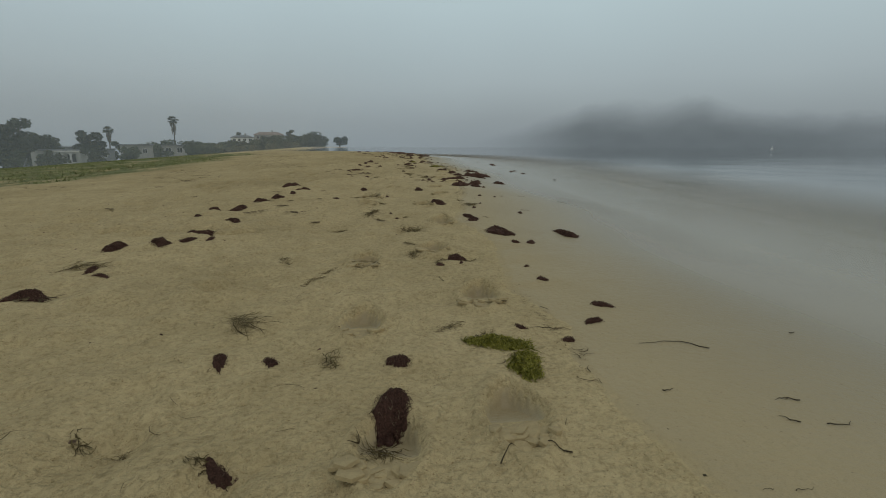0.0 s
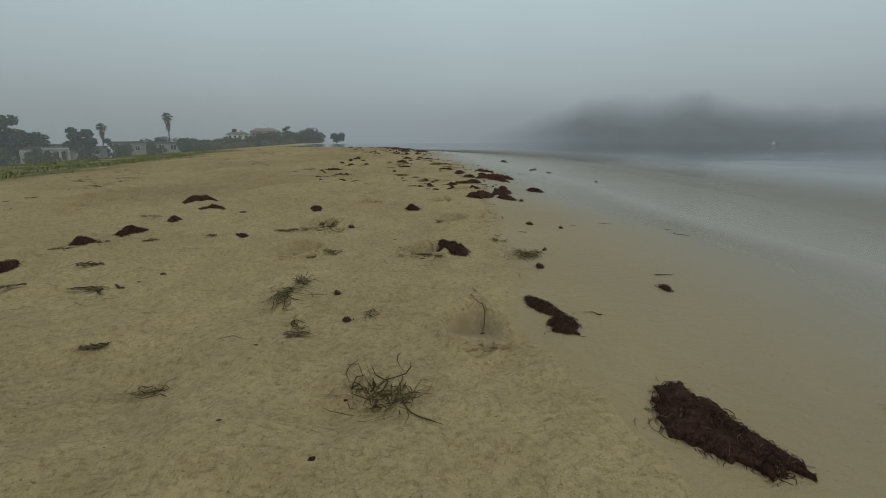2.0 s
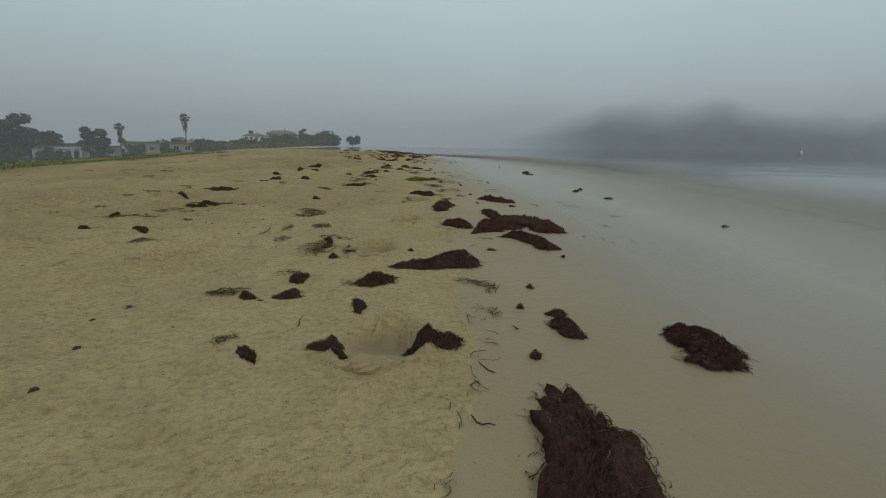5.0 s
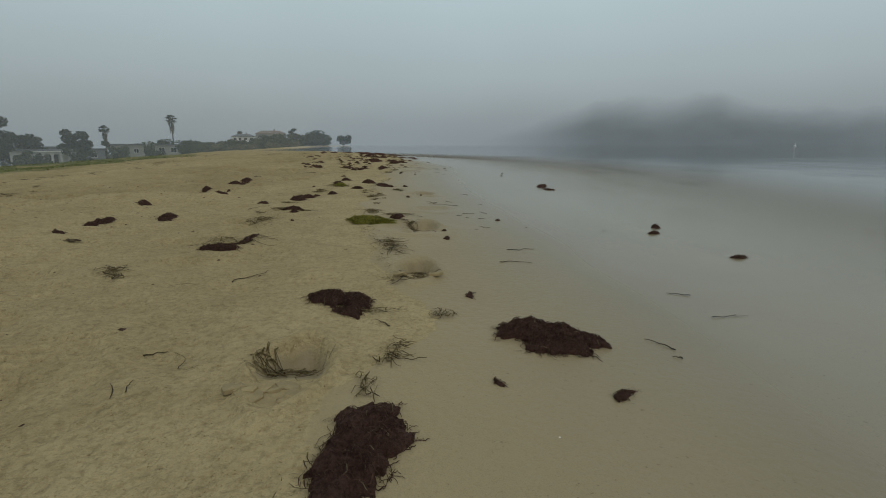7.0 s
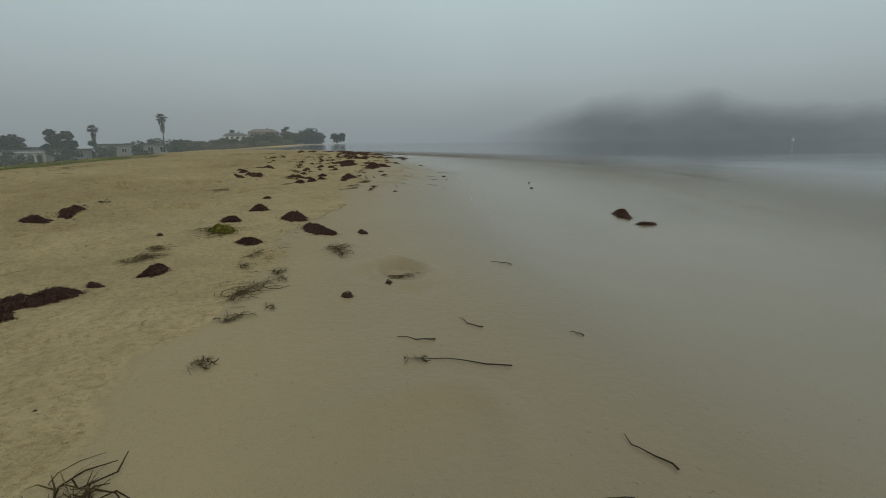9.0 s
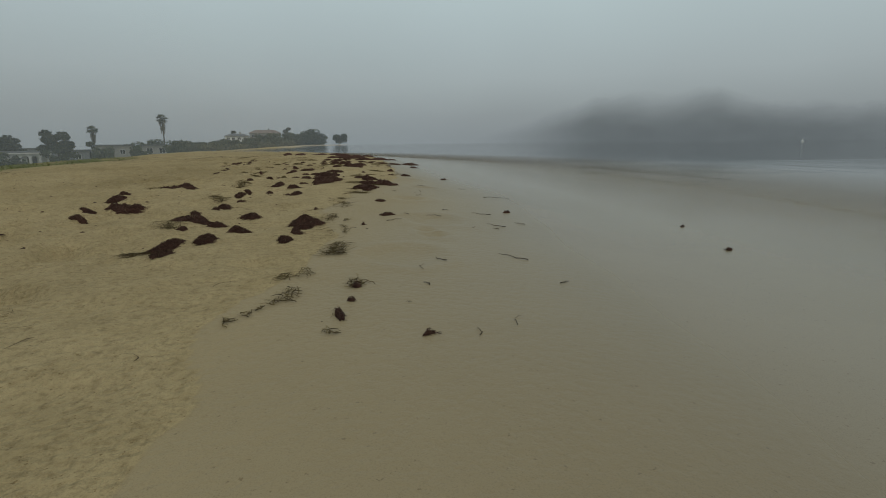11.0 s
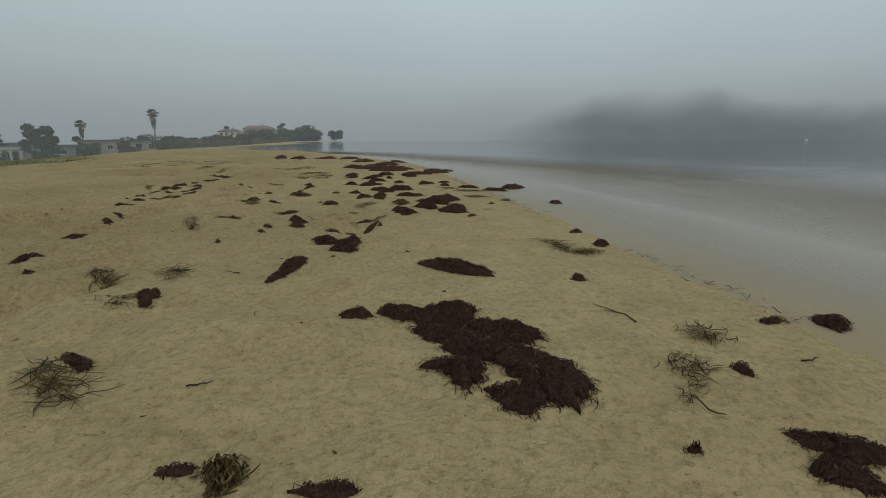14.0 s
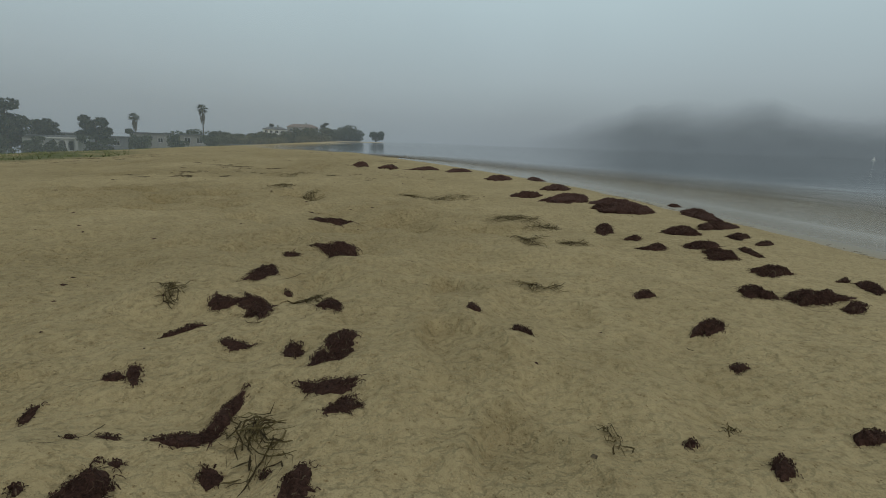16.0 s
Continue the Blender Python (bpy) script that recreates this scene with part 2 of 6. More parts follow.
def water_material():
    m = bpy.data.materials.new("sea_water")
    m.use_nodes = True
    n, l = m.node_tree.nodes, m.node_tree.links
    n.clear()
    out = n.new("ShaderNodeOutputMaterial")
    geo = n.new("ShaderNodeNewGeometry").outputs["Position"]
    deep = n.new("ShaderNodeAttribute")
    deep.attribute_name = "depth"
    foam = n.new("ShaderNodeAttribute")
    foam.attribute_name = "foam"
    gloss = n.new("ShaderNodeBsdfGlossy")
    gloss.inputs["Roughness"].default_value = 0.06
    gloss.inputs["Color"].default_value = (0.95, 0.95, 0.95, 1)
    murk = n.new("ShaderNodeBsdfDiffuse")
    l.new(ramp(n, l, deep.outputs["Fac"], ((0.0, (0.52, 0.53, 0.50)), (0.3, (0.38, 0.41, 0.41)), (0.7, (0.12, 0.15, 0.16)), (1.0, (0.05, 0.075, 0.085)))), murk.inputs["Color"])
    clear = n.new("ShaderNodeBsdfTransparent")
    clear.inputs["Color"].default_value = (0.86, 0.9, 0.9, 1)
    body = n.new("ShaderNodeMixShader")
    l.new(ramp(n, l, deep.outputs["Fac"], ((0.0, (0.05,) * 3), (0.25, (0.55,) * 3), (0.6, (1,) * 3))), body.inputs[0])
    l.new(clear.outputs[0], body.inputs[1])
    l.new(murk.outputs[0], body.inputs[2])
    fres = n.new("ShaderNodeFresnel")
    fres.inputs["IOR"].default_value = 1.33
    skin = n.new("ShaderNodeMixShader")
    l.new(fres.outputs[0], skin.inputs[0])
    l.new(body.outputs[0], skin.inputs[1])
    l.new(gloss.outputs[0], skin.inputs[2])
    froth = n.new("ShaderNodeBsdfDiffuse")
    froth.inputs["Color"].default_value = (0.50, 0.46, 0.36, 1)
    lace = noise_node(n, l, geo, 14, 6, 0.75)
    f = maths(n, l, "MULTIPLY", foam.outputs["Fac"], ramp(n, l, lace, ((0.42, (0,) * 3), (0.6, (1,) * 3))))
    top = n.new("ShaderNodeMixShader")
    l.new(f, top.inputs[0])
    l.new(skin.outputs[0], top.inputs[1])
    l.new(froth.outputs[0], top.inputs[2])
    edge = n.new("ShaderNodeMixShader")
    l.new(ramp(n, l, deep.outputs["Fac"], ((0.0, (0,) * 3), (0.10, (0.25,) * 3), (0.5, (1,) * 3))), edge.inputs[0])
    open_air = n.new("ShaderNodeBsdfTransparent")
    l.new(open_air.outputs[0], edge.inputs[1])
    l.new(top.outputs[0], edge.inputs[2])
    l.new(edge.outputs[0], out.inputs[0])
    scaled = n.new("ShaderNodeMapping")
    scaled.inputs["Rotation"].default_value = (0, 0, radians(-12))
    scaled.inputs["Scale"].default_value = (1.0, 0.22, 1.0)
    l.new(geo, scaled.inputs["Vector"])
    ripple = maths(n, l, "MULTIPLY_ADD", noise_node(n, l, scaled.outputs[0], 3.0, 4, 0.6), 0.7, maths(n, l, "MULTIPLY", noise_node(n, l, geo, 16, 3), 0.12))
    k = n.new("ShaderNodeBump")
    k.inputs["Strength"].default_value, k.inputs["Distance"].default_value = 0.12, 0.05
    l.new(ripple, k.inputs["Height"])
    l.new(k.outputs[0], gloss.inputs["Normal"])
    l.new(k.outputs[0], fres.inputs["Normal"])
    return m


def fog_hill_material():
    """Dark wooded hillside; the fog is put into its transparency, which grows upwards."""
    m = bpy.data.materials.new("hill_in_fog")
    m.use_nodes = True
    n, l = m.node_tree.nodes, m.node_tree.links
    n.clear()
    out = n.new("ShaderNodeOutputMaterial")
    geo = n.new("ShaderNodeNewGeometry").outputs["Position"]
    sep = n.new("ShaderNodeSeparateXYZ")
    l.new(geo, sep.inputs[0])
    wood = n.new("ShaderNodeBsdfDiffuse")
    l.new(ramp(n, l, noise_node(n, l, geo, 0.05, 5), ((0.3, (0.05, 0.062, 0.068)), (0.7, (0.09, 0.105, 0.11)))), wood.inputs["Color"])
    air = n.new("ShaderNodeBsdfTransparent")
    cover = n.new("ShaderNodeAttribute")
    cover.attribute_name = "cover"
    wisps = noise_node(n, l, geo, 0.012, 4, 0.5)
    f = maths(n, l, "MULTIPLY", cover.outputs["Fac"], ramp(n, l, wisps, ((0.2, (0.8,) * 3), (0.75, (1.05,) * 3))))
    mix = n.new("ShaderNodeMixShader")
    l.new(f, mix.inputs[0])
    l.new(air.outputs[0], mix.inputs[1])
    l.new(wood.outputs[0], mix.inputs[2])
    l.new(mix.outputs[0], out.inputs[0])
    return m


def mist_material():
    """Thin drifting sea mist that daylight passes through."""
    m = bpy.data.materials.new("sea_mist")
    m.use_nodes = True
    n, l = m.node_tree.nodes, m.node_tree.links
    n.clear()
    out = n.new("ShaderNodeOutputMaterial")
    geo = n.new("ShaderNodeNewGeometry").outputs["Position"]
    thick = n.new("ShaderNodeAttribute")
    thick.attribute_name = "thick"
    drops, back = n.new("ShaderNodeBsdfDiffuse"), n.new("ShaderNodeBsdfTranslucent")
    for b in (drops, back):
        b.inputs["Color"].default_value = (0.93, 0.97, 1.0, 1)
    both = n.new("ShaderNodeMixShader")
    both.inputs[0].default_value = 0.5
    l.new(drops.outputs[0], both.inputs[1])
    l.new(back.outputs[0], both.inputs[2])
    air = n.new("ShaderNodeBsdfTransparent")
    mix = n.new("ShaderNodeMixShader")
    f = maths(n, l, "MULTIPLY", thick.outputs["Fac"], ramp(n, l, noise_node(n, l, geo, 0.03, 3, 0.5), ((0.2, (0.85,) * 3), (0.8, (1.1,) * 3))))
    l.new(f, mix.inputs[0])
    l.new(air.outputs[0], mix.inputs[1])
    l.new(both.outputs[0], mix.inputs[2])
    l.new(mix.outputs[0], out.inputs[0])
    return m


MIST = mist_material()
SAND, WATER, HILL = sand_material(), water_material(), fog_hill_material()

# ---------------------------------------------------------------- ground, sea, hill
def spaced(fine0, fine1, gap, lo, hi, grow=1.14):
    """Coordinates that are close together from fine0 to fine1 and spread out beyond."""
    mid = list(np.arange(fine0, fine1, gap))
    up, d, v = [], gap, mid[-1]
    while v < hi:
        d *= grow
        v += d
        up.append(v)
    down, d, v = [], gap, mid[0]
    while v > lo:
        d *= grow
        v -= d
        down.append(v)
    return np.array(down[::-1] + mid + up)


def sheet(name, xs, ys, z, mat, attrs=()):
    X, Y = np.meshgrid(xs, ys)
    nx, ny = len(xs), len(ys)
    me = bpy.data.meshes.new(name)
    me.vertices.add(nx * ny)
    me.vertices.foreach_set("co", np.stack([X, Y, z], -1).astype(np.float32).ravel())
    i = (np.arange(ny - 1)[:, None] * nx + np.arange(nx - 1)[None]).ravel()
    quads = np.stack([i, i + 1, i + nx + 1, i + nx], -1).astype(np.int32)
    me.loops.add(quads.size)
    me.loops.foreach_set("vertex_index", quads.ravel())
    me.polygons.add(len(quads))
    me.polygons.foreach_set("loop_start", np.arange(0, quads.size, 4, dtype=np.int32))
    me.polygons.foreach_set("loop_total", np.full(len(quads), 4, np.int32))
    me.polygons.foreach_set("use_smooth", np.ones(len(quads), bool))
    me.update()
    me.validate()
    for key, values in attrs:
        a = me.attributes.new(key, "FLOAT", "POINT")
        a.data.foreach_set("value", np.asarray(values, np.float32).ravel())
    me.materials.append(mat)
    return new(name, me)


def fractal(x, y, scale, octaves, seed):
    """Smooth value noise on a lattice, about -1 to 1."""
    rng = np.random.RandomState(seed)
    total, amp = np.zeros(np.shape(x)), 1.0
    for _ in range(octaves):
        table = rng.rand(256, 256) * 2 - 1
        u, v = np.asarray(x) * scale + 71.3, np.asarray(y) * scale + 13.7
        i, j = np.floor(u).astype(int), np.floor(v).astype(int)
        a, b = u - i, v - j
        a, b = a * a * (3 - 2 * a), b * b * (3 - 2 * b)
        p = lambda k, m: table[(i + k) % 256, (j + m) % 256]
        total += amp * ((p(0, 0) * (1 - a) + p(1, 0) * a) * (1 - b) + (p(0, 1) * (1 - a) + p(1, 1) * a) * b)
        amp, scale = amp * 0.5, scale * 2.03
    return total


PRINTS = []


def tread(x, y, turn, size, deep):
    """A shoe's print in the sand."""
    PRINTS.append((x, y, turn, size, deep))


tread(0.02, 1.01, -10, 1.00, 0.046)
tread(0.33, 1.09, -3, 1.00, 0.046)
tread(-0.06, 1.80, -5, 1.00, 0.046)
tread(0.43, 2.01, -10, 1.00, 0.046)
tread(-0.06, 2.64, -7, 1.00, 0.046)
tread(0.33, 2.86, -7, 1.00, 0.046)
tread(0.50, 3.77, -10, 1.00, 0.046)
tread(0.44, 4.58, -11, 1.00, 0.046)
tread(-0.07, 4.65, -16, 1.00, 0.046)
tread(-0.03, 5.27, -1, 1.00, 0.046)
tread(0.69, 5.33, -7, 1.00, 0.046)
tread(0.21, 6.27, -3, 1.00, 0.046)
tread(0.76, 6.38, -13, 1.00, 0.046)
tread(1.08, 7.25, -11, 1.00, 0.046)
tread(0.27, 8.22, -15, 1.00, 0.046)
tread(1.04, 8.24, -12, 1.00, 0.046)
tread(1.19, 9.03, -14, 1.00, 0.046)
tread(1.30, 9.92, -8, 1.00, 0.046)
tread(1.62, 10.72, -7, 1.00, 0.046)
tread(1.73, 11.71, -11, 1.00, 0.030)
tread(1.88, 13.45, 9, 1.00, 0.030)
tread(0.30, 21.67, 13, 1.00, 0.022)
tread(0.05, 22.35, 4, 1.00, 0.022)
tread(0.23, 22.38, 6, 1.00, 0.022)
tread(-0.03, 22.77, 8, 1.00, 0.022)
tread(0.08, 22.99, 7, 1.00, 0.022)
tread(0.02, 23.36, 17, 1.00, 0.022)
tread(0.04, 23.71, 9, 1.00, 0.022)

# old prints that the waves have washed soft: x, y, radius, depth
PITS = [(2.11, 17.29, 0.16, 0.012), (2.04, 18.11, 0.12, 0.012), (2.04, 17.0, 0.05, 0.008), (2.07, 16.89, 0.06, 0.010), (2.2, 19.0, 0.12, 0.010), (2.16, 19.81, 0.10, 0.008),
        (1.85, 12.46, 0.14, 0.014), (1.82, 13.41, 0.12, 0.012), (1.68, 11.66, 0.16, 0.018), (1.94, 16.55, 0.14, 0.012)]


def surface(x, y, s=None):
    """Height of the sand with its relief, how trodden it is, and the shade painted into its hollows."""
    x, y = np.asarray(x, float), np.asarray(y, float)
    s = inland(x, y) if s is None else s
    z = land(x, y, s)
    near = step(60, 25, np.hypot(x, y - 12))
    dry = step(0.5, 2.6, s + 0.35 * fractal(x, y, 0.5, 2, 3))
    z = z + near * (dry * (0.020 * fractal(x, y, 1.7, 2, 5) + 0.020 * fractal(x, y, 5.5, 4, 6)) + dry * 0.007 * fractal(x, y, 12.0, 2, 15) + 0.004 * fractal(x, y, 0.8, 2, 9) * step(-0.6, 0.8, s))
    scuffed = dry * step(-0.6, 0.7, fractal(x, y, 0.7, 3, 8))
    hollow_shade = np.zeros(x.shape)
    z = z - near * scuffed * 0.13 * np.maximum(fractal(x, y, 3.6, 2, 12) - 0.2, 0)
    for px, py, turn, size, deep in PRINTS:
        c, n = math.cos(radians(turn)), math.sin(radians(turn))
        m = (np.abs(x - px) < 0.4) & (np.abs(y - py) < 0.4)
        if not np.any(m):
            continue
        u, v = ((x[m] - px) * c + (y[m] - py) * n) / size, (-(x[m] - px) * n + (y[m] - py) * c) / size
        sole = np.hypot(u / (0.060 + 0.012 * np.cos(v * 16)), v / 0.145)
        z[m] += -deep * step(1.10, 0.80, sole) * np.clip(0.25 + 7.0 * (v + 0.02), 0.15, 1.15) + 0.35 * deep * np.exp(-((sole - 1.32) / 0.2) ** 2)
        hollow_shade[m] = np.maximum(hollow_shade[m], step(1.06, 0.94, sole) * step(-0.03, 0.0, v) * (deep > 0.03))
        scuffed[m] = np.maximum(scuffed[m], step(1.6, 1.1, sole) * 0.5) * (1 - hollow_shade[m])
    for px, py, wide, deep in PITS:
        m = (np.abs(x - px) < 3 * wide) & (np.abs(y - py) < 3 * wide)
        if np.any(m):
            r = np.hypot(x[m] - px, y[m] - py) / wide + 0.25 * fractal(x[m], y[m], 6.0, 2, 17)
            z[m] += deep * (0.45 * np.exp(-((r - 1.25) / 0.3) ** 2) - step(1.15, 0.35, r))
            # painted dark ring for the shading round a washed-out pit
            hollow_shade[m] = np.maximum(hollow_shade[m], 0.85 * step(1.35, 0.8, r) * step(0.1, 0.5, r))
    return z, scuffed, hollow_shade


def build_ground():
    xs = np.concatenate([spaced(-2.4, -0.45, 0.03, -4500, -0.46, 1.10), np.arange(-0.43, 2.1, 0.0125), spaced(2.11, 3.2, 0.03, 2.1, 1500, 1.10)])
    ys = np.concatenate([spaced(0.4, 0.7, 0.03, -420, 0.68, 1.10), np.arange(0.72, 12.4, 0.0145), np.arange(12.42, 20.9, 0.028), np.arange(20.92, 24.4, 0.0145), spaced(24.43, 26.5, 0.03, 24.42, 1200, 1.10)])
    xs, ys = (np.unique(np.round(v, 4)) for v in (xs, ys))
    X, Y = np.meshgrid(xs, ys)
    s = inland(X, Y)
    z, scuffed, hollow_shade = surface(X, Y, s)
    ragged = s + 0.16 * fractal(X, Y, 0.45, 3, 21)
    wet = np.interp(ragged, [-1.2, -0.25, 0.25, 0.75, 1.5], [1.0, 0.93, 0.70, 0.50, 0.0])
    past = X - swash(Y) + 0.06 * fractal(X, Y, 2.5, 4, 22)
    wet = np.maximum(np.where(past > 0, wet, np.minimum(wet, 0.16)), 0.46 * step(-0.02, 0.06, past) * step(2.0, 1.4, s))
    # shade of prints and pits, put into the colour by way of wetness
    wet = np.maximum(wet, 0.64 * hollow_shade)
    turf = step(8.6, 10.6, s + 1.2 * step(26, 36, Y) + 1.6 * fractal(X, Y, 0.16, 3, 95)) * np.maximum(step(90, 50, Y), step(-0.27, -0.34, X / np.maximum(Y - 8, 1)))
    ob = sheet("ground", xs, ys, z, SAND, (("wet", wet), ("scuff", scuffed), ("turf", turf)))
    return tagged(ob, "pale tan beach sand, trodden and damp towards the water", "beach", kind="structure")


def build_sea():
    xs, ys = spaced(1.0, 14.0, 0.09, -4500, 4500, 1.13), spaced(-2.0, 60.0, 0.16, -420, 4700, 1.13)
    X, Y = np.meshgrid(xs, ys)
    s = inland(X, Y)
    near = step(90, 30, np.hypot(X, Y - 20))
    w = s + 0.25 * fractal(X, Y, 0.22, 2, 31)
    ridge = lambda at, wide, tall: tall * np.exp(-((w - at) / wide) ** 2)
    z = tide(Y) + near * (ridge(-2.25, 0.07, 0.004) + ridge(-1.75, 0.07, 0.001) + ridge(-3.0, 0.16, 0.003) + 0.002 * fractal(X, Y, 0.9, 3, 33))
    depth = np.clip((tide(Y) - land(X, Y, s)) / 0.5, 0, 1)
    foam = near * np.clip(np.exp(-((w + 2.2) / 0.06) ** 2) * (0.5 + 0.5 * fractal(X, Y, 0.6, 2, 35)) + 0.3 * np.exp(-((w + 1.72) / 0.04) ** 2), 0, 1)
    ob = sheet("water", xs, ys, z, WATER, (("depth", depth), ("foam", foam)))
    # the sheet ends where the beach rises out of it
    bm = bmesh.new()
    bm.from_mesh(ob.data)
    far_in = (s > 1.5).ravel()
    bmesh.ops.delete(bm, geom=[v for v, gone in zip(bm.verts, far_in) if gone], context="VERTS")
    bm.to_mesh(ob.data)
    bm.free()
    ob.visible_shadow = False
    return tagged(ob, "calm grey sea with small ripples along the shore", "sea", kind="structure")


def build_hill():
    az = np.radians(np.linspace(4, 62, 150))
    up = np.linspace(0, 1, 34)
    A, U = np.meshgrid(az, up)
    deg = np.degrees(A)
    top = 62 * step(5, 27, deg) * (1 - 0.33 * step(32, 46, deg)) + 4 * fractal(deg, deg * 0, 0.25, 4, 41) * step(7, 16, deg)
    r = 430 + 170 * U + 6 * fractal(deg * 1.3, U * 30, 0.5, 4, 43) * step(12, 26, deg)
    z = SEA - 1 + top * U ** 0.8 + 1.6 * fractal(deg * 2, U * 60, 0.8, 3, 44) * U * step(12, 26, deg)
    x, y = r * np.sin(A) + 1, r * np.cos(A) + 10
    me = bpy.data.meshes.new("hill")
    nx, ny = len(az), len(up)
    i = (np.arange(ny - 1)[:, None] * nx + np.arange(nx - 1)[None]).ravel()
    me.from_pydata(np.stack([x, y, z], -1).reshape(-1, 3).tolist(), [], np.stack([i, i + 1, i + nx + 1, i + nx], -1).tolist())
    # haze put into the hill: less solid towards its top and ends
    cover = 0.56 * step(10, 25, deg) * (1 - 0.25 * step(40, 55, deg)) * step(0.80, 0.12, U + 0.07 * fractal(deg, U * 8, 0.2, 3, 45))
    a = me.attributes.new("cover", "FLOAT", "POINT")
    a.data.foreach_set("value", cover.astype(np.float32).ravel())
    for p in me.polygons:
        p.use_smooth = True
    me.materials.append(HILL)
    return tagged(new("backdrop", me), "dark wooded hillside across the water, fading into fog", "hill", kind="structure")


def build_mist():
    az = np.radians(np.linspace(-80, 12, 60))
    up = np.linspace(0, 1, 16)
    A, U = np.meshgrid(az, up)
    r = 104 + 2 * np.sin(A * 9)
    x, y, z = r * np.sin(A), r * np.cos(A) + 12, -5 + 42 * U
    me = bpy.data.meshes.new("fog_bank")
    nx, ny = len(az), len(up)
    i = (np.arange(ny - 1)[:, None] * nx + np.arange(nx - 1)[None]).ravel()
    me.from_pydata(np.stack([x, y, z], -1).reshape(-1, 3).tolist(), [], np.stack([i, i + 1, i + nx + 1, i + nx], -1).tolist())
    a = me.attributes.new("thick", "FLOAT", "POINT")
    a.data.foreach_set("value", (0.20 * step(1.0, 0.25, U) * step(12, 0, np.degrees(A))).astype(np.float32).ravel())
    me.materials.append(MIST)
    ob = tagged(new("backdrop", me), "thin pale sea mist in front of the far shore", "mist", kind="structure")
    ob.visible_shadow = False
    return ob


build_mist()
build_ground()
build_sea()
build_hill()

# ---------------------------------------------------------------- helpers for things
def part(name, verts, faces, mat, parent=None, label="", smooth=False):
    me = bpy.data.meshes.new(name)
    me.from_pydata([tuple(v) for v in verts], [], faces)
    me.materials.append(mat)
    if smooth:
        me.polygons.foreach_set("use_smooth", np.ones(len(me.polygons), bool))
    ob = new(name, me)
    if parent is not None:
        ob.parent = parent
    if label:
        tagged(ob, label)
    return ob


def height(x, y):
    return float(surface(np.array([x], float), np.array([y], float))[0][0])


class Soup:
    """Vertices and faces that grow into one mesh."""

    def __init__(self):
        self.v, self.f = [], []

    def ribbon(self, pts, width, twist=0.0):
        """A flat tapering blade along the points."""
        n = len(pts)
        k0 = len(self.v)
        for i, p in enumerate(pts):
            a, b = pts[max(i - 1, 0)], pts[min(i + 1, n - 1)]
            dx, dy = b[0] - a[0], b[1] - a[1]
            d = math.hypot(dx, dy) + 1e-9
            w = width * (0.5 if 0 < i < n - 1 else 0.2)
            up = w * math.sin(twist + i * 0.25)
            ox, oy = -dy / d * w, dx / d * w
            self.v += [(p[0] - ox, p[1] - oy, p[2] - up * 0.5), (p[0] + ox, p[1] + oy, p[2] + up * 0.5 + 0.0004)]
        self.f += [(k0 + 2 * i, k0 + 2 * i + 1, k0 + 2 * i + 3, k0 + 2 * i + 2) for i in range(n - 1)]

    def tube(self, pts, radii, sides=5):
        k0, n = len(self.v), len(pts)
        for i, (p, r) in enumerate(zip(pts, radii)):
            t = (Vector(pts[min(i + 1, n - 1)]) - Vector(pts[max(i - 1, 0)])).normalized()
            a = t.cross(Vector((0.13, 0.31, 0.94)) if abs(t.z) < 0.9 else Vector((1, 0, 0))).normalized()
            b = t.cross(a)
            for j in range(sides):
                q = 2 * math.pi * j / sides
                self.v.append(tuple(Vector(p) + float(r) * (math.cos(q) * a + math.sin(q) * b)))
        for i in range(n - 1):
            for j in range(sides):
                m = (j + 1) % sides
                self.f.append((k0 + i * sides + j, k0 + i * sides + m, k0 + (i + 1) * sides + m, k0 + (i + 1) * sides + j))
        self.f.append(tuple(k0 + j for j in range(sides))[::-1])
        self.f.append(tuple(k0 + (n - 1) * sides + j for j in range(sides)))

    def box(self, x0, y0, z0, x1, y1, z1):
        k = len(self.v)
        self.v += [(x, y, z) for z in (z0, z1) for x, y in ((x0, y0), (x1, y0), (x1, y1), (x0, y1))]
        self.f += [tuple(k + i for i in q) for q in ((3, 2, 1, 0), (4, 5, 6, 7), (0, 1, 5, 4), (1, 2, 6, 5), (2, 3, 7, 6), (3, 0, 4, 7))]

    def prism(self, ring, z0, z1):
        """An upright prism over a ring of (x, y)."""
        k, n = len(self.v), len(ring)
        self.v += [(x, y, z0) for x, y in ring] + [(x, y, z1) for x, y in ring]
        self.f += [tuple(range(k, k + n))[::-1], tuple(range(k + n, k + 2 * n))]
        self.f += [(k + i, k + (i + 1) % n, k + n + (i + 1) % n, k + n + i) for i in range(n)]


# ---------------------------------------------------------------- seaweed
def weed_material(name, stops, rough):
    m, n, l, b = material(name, rough, 0.12)
    isle = n.new("ShaderNodeNewGeometry")
    co = n.new("ShaderNodeTexCoord").outputs["Object"]
    col = ramp(n, l, isle.outputs["Random Per Island"], stops)
    fine = noise_node(n, l, co, 160, 4, 0.7)
    col = blend(n, l, 1.0, col, ramp(n, l, fine, ((0.3, (0.45,) * 3), (0.68, (1.25,) * 3))), "MULTIPLY")
    l.new(col, b.inputs["Base Color"])
    stretch = n.new("ShaderNodeMapping")
    stretch.inputs["Scale"].default_value = (60, 260, 90)
    l.new(co, stretch.inputs["Vector"])
    hair = noise_node(n, l, stretch.outputs[0], 1.0, 5, 0.75)
    bumped(n, l, b, maths(n, l, "ADD", hair, fine), 1.0, 0.012)
    return m


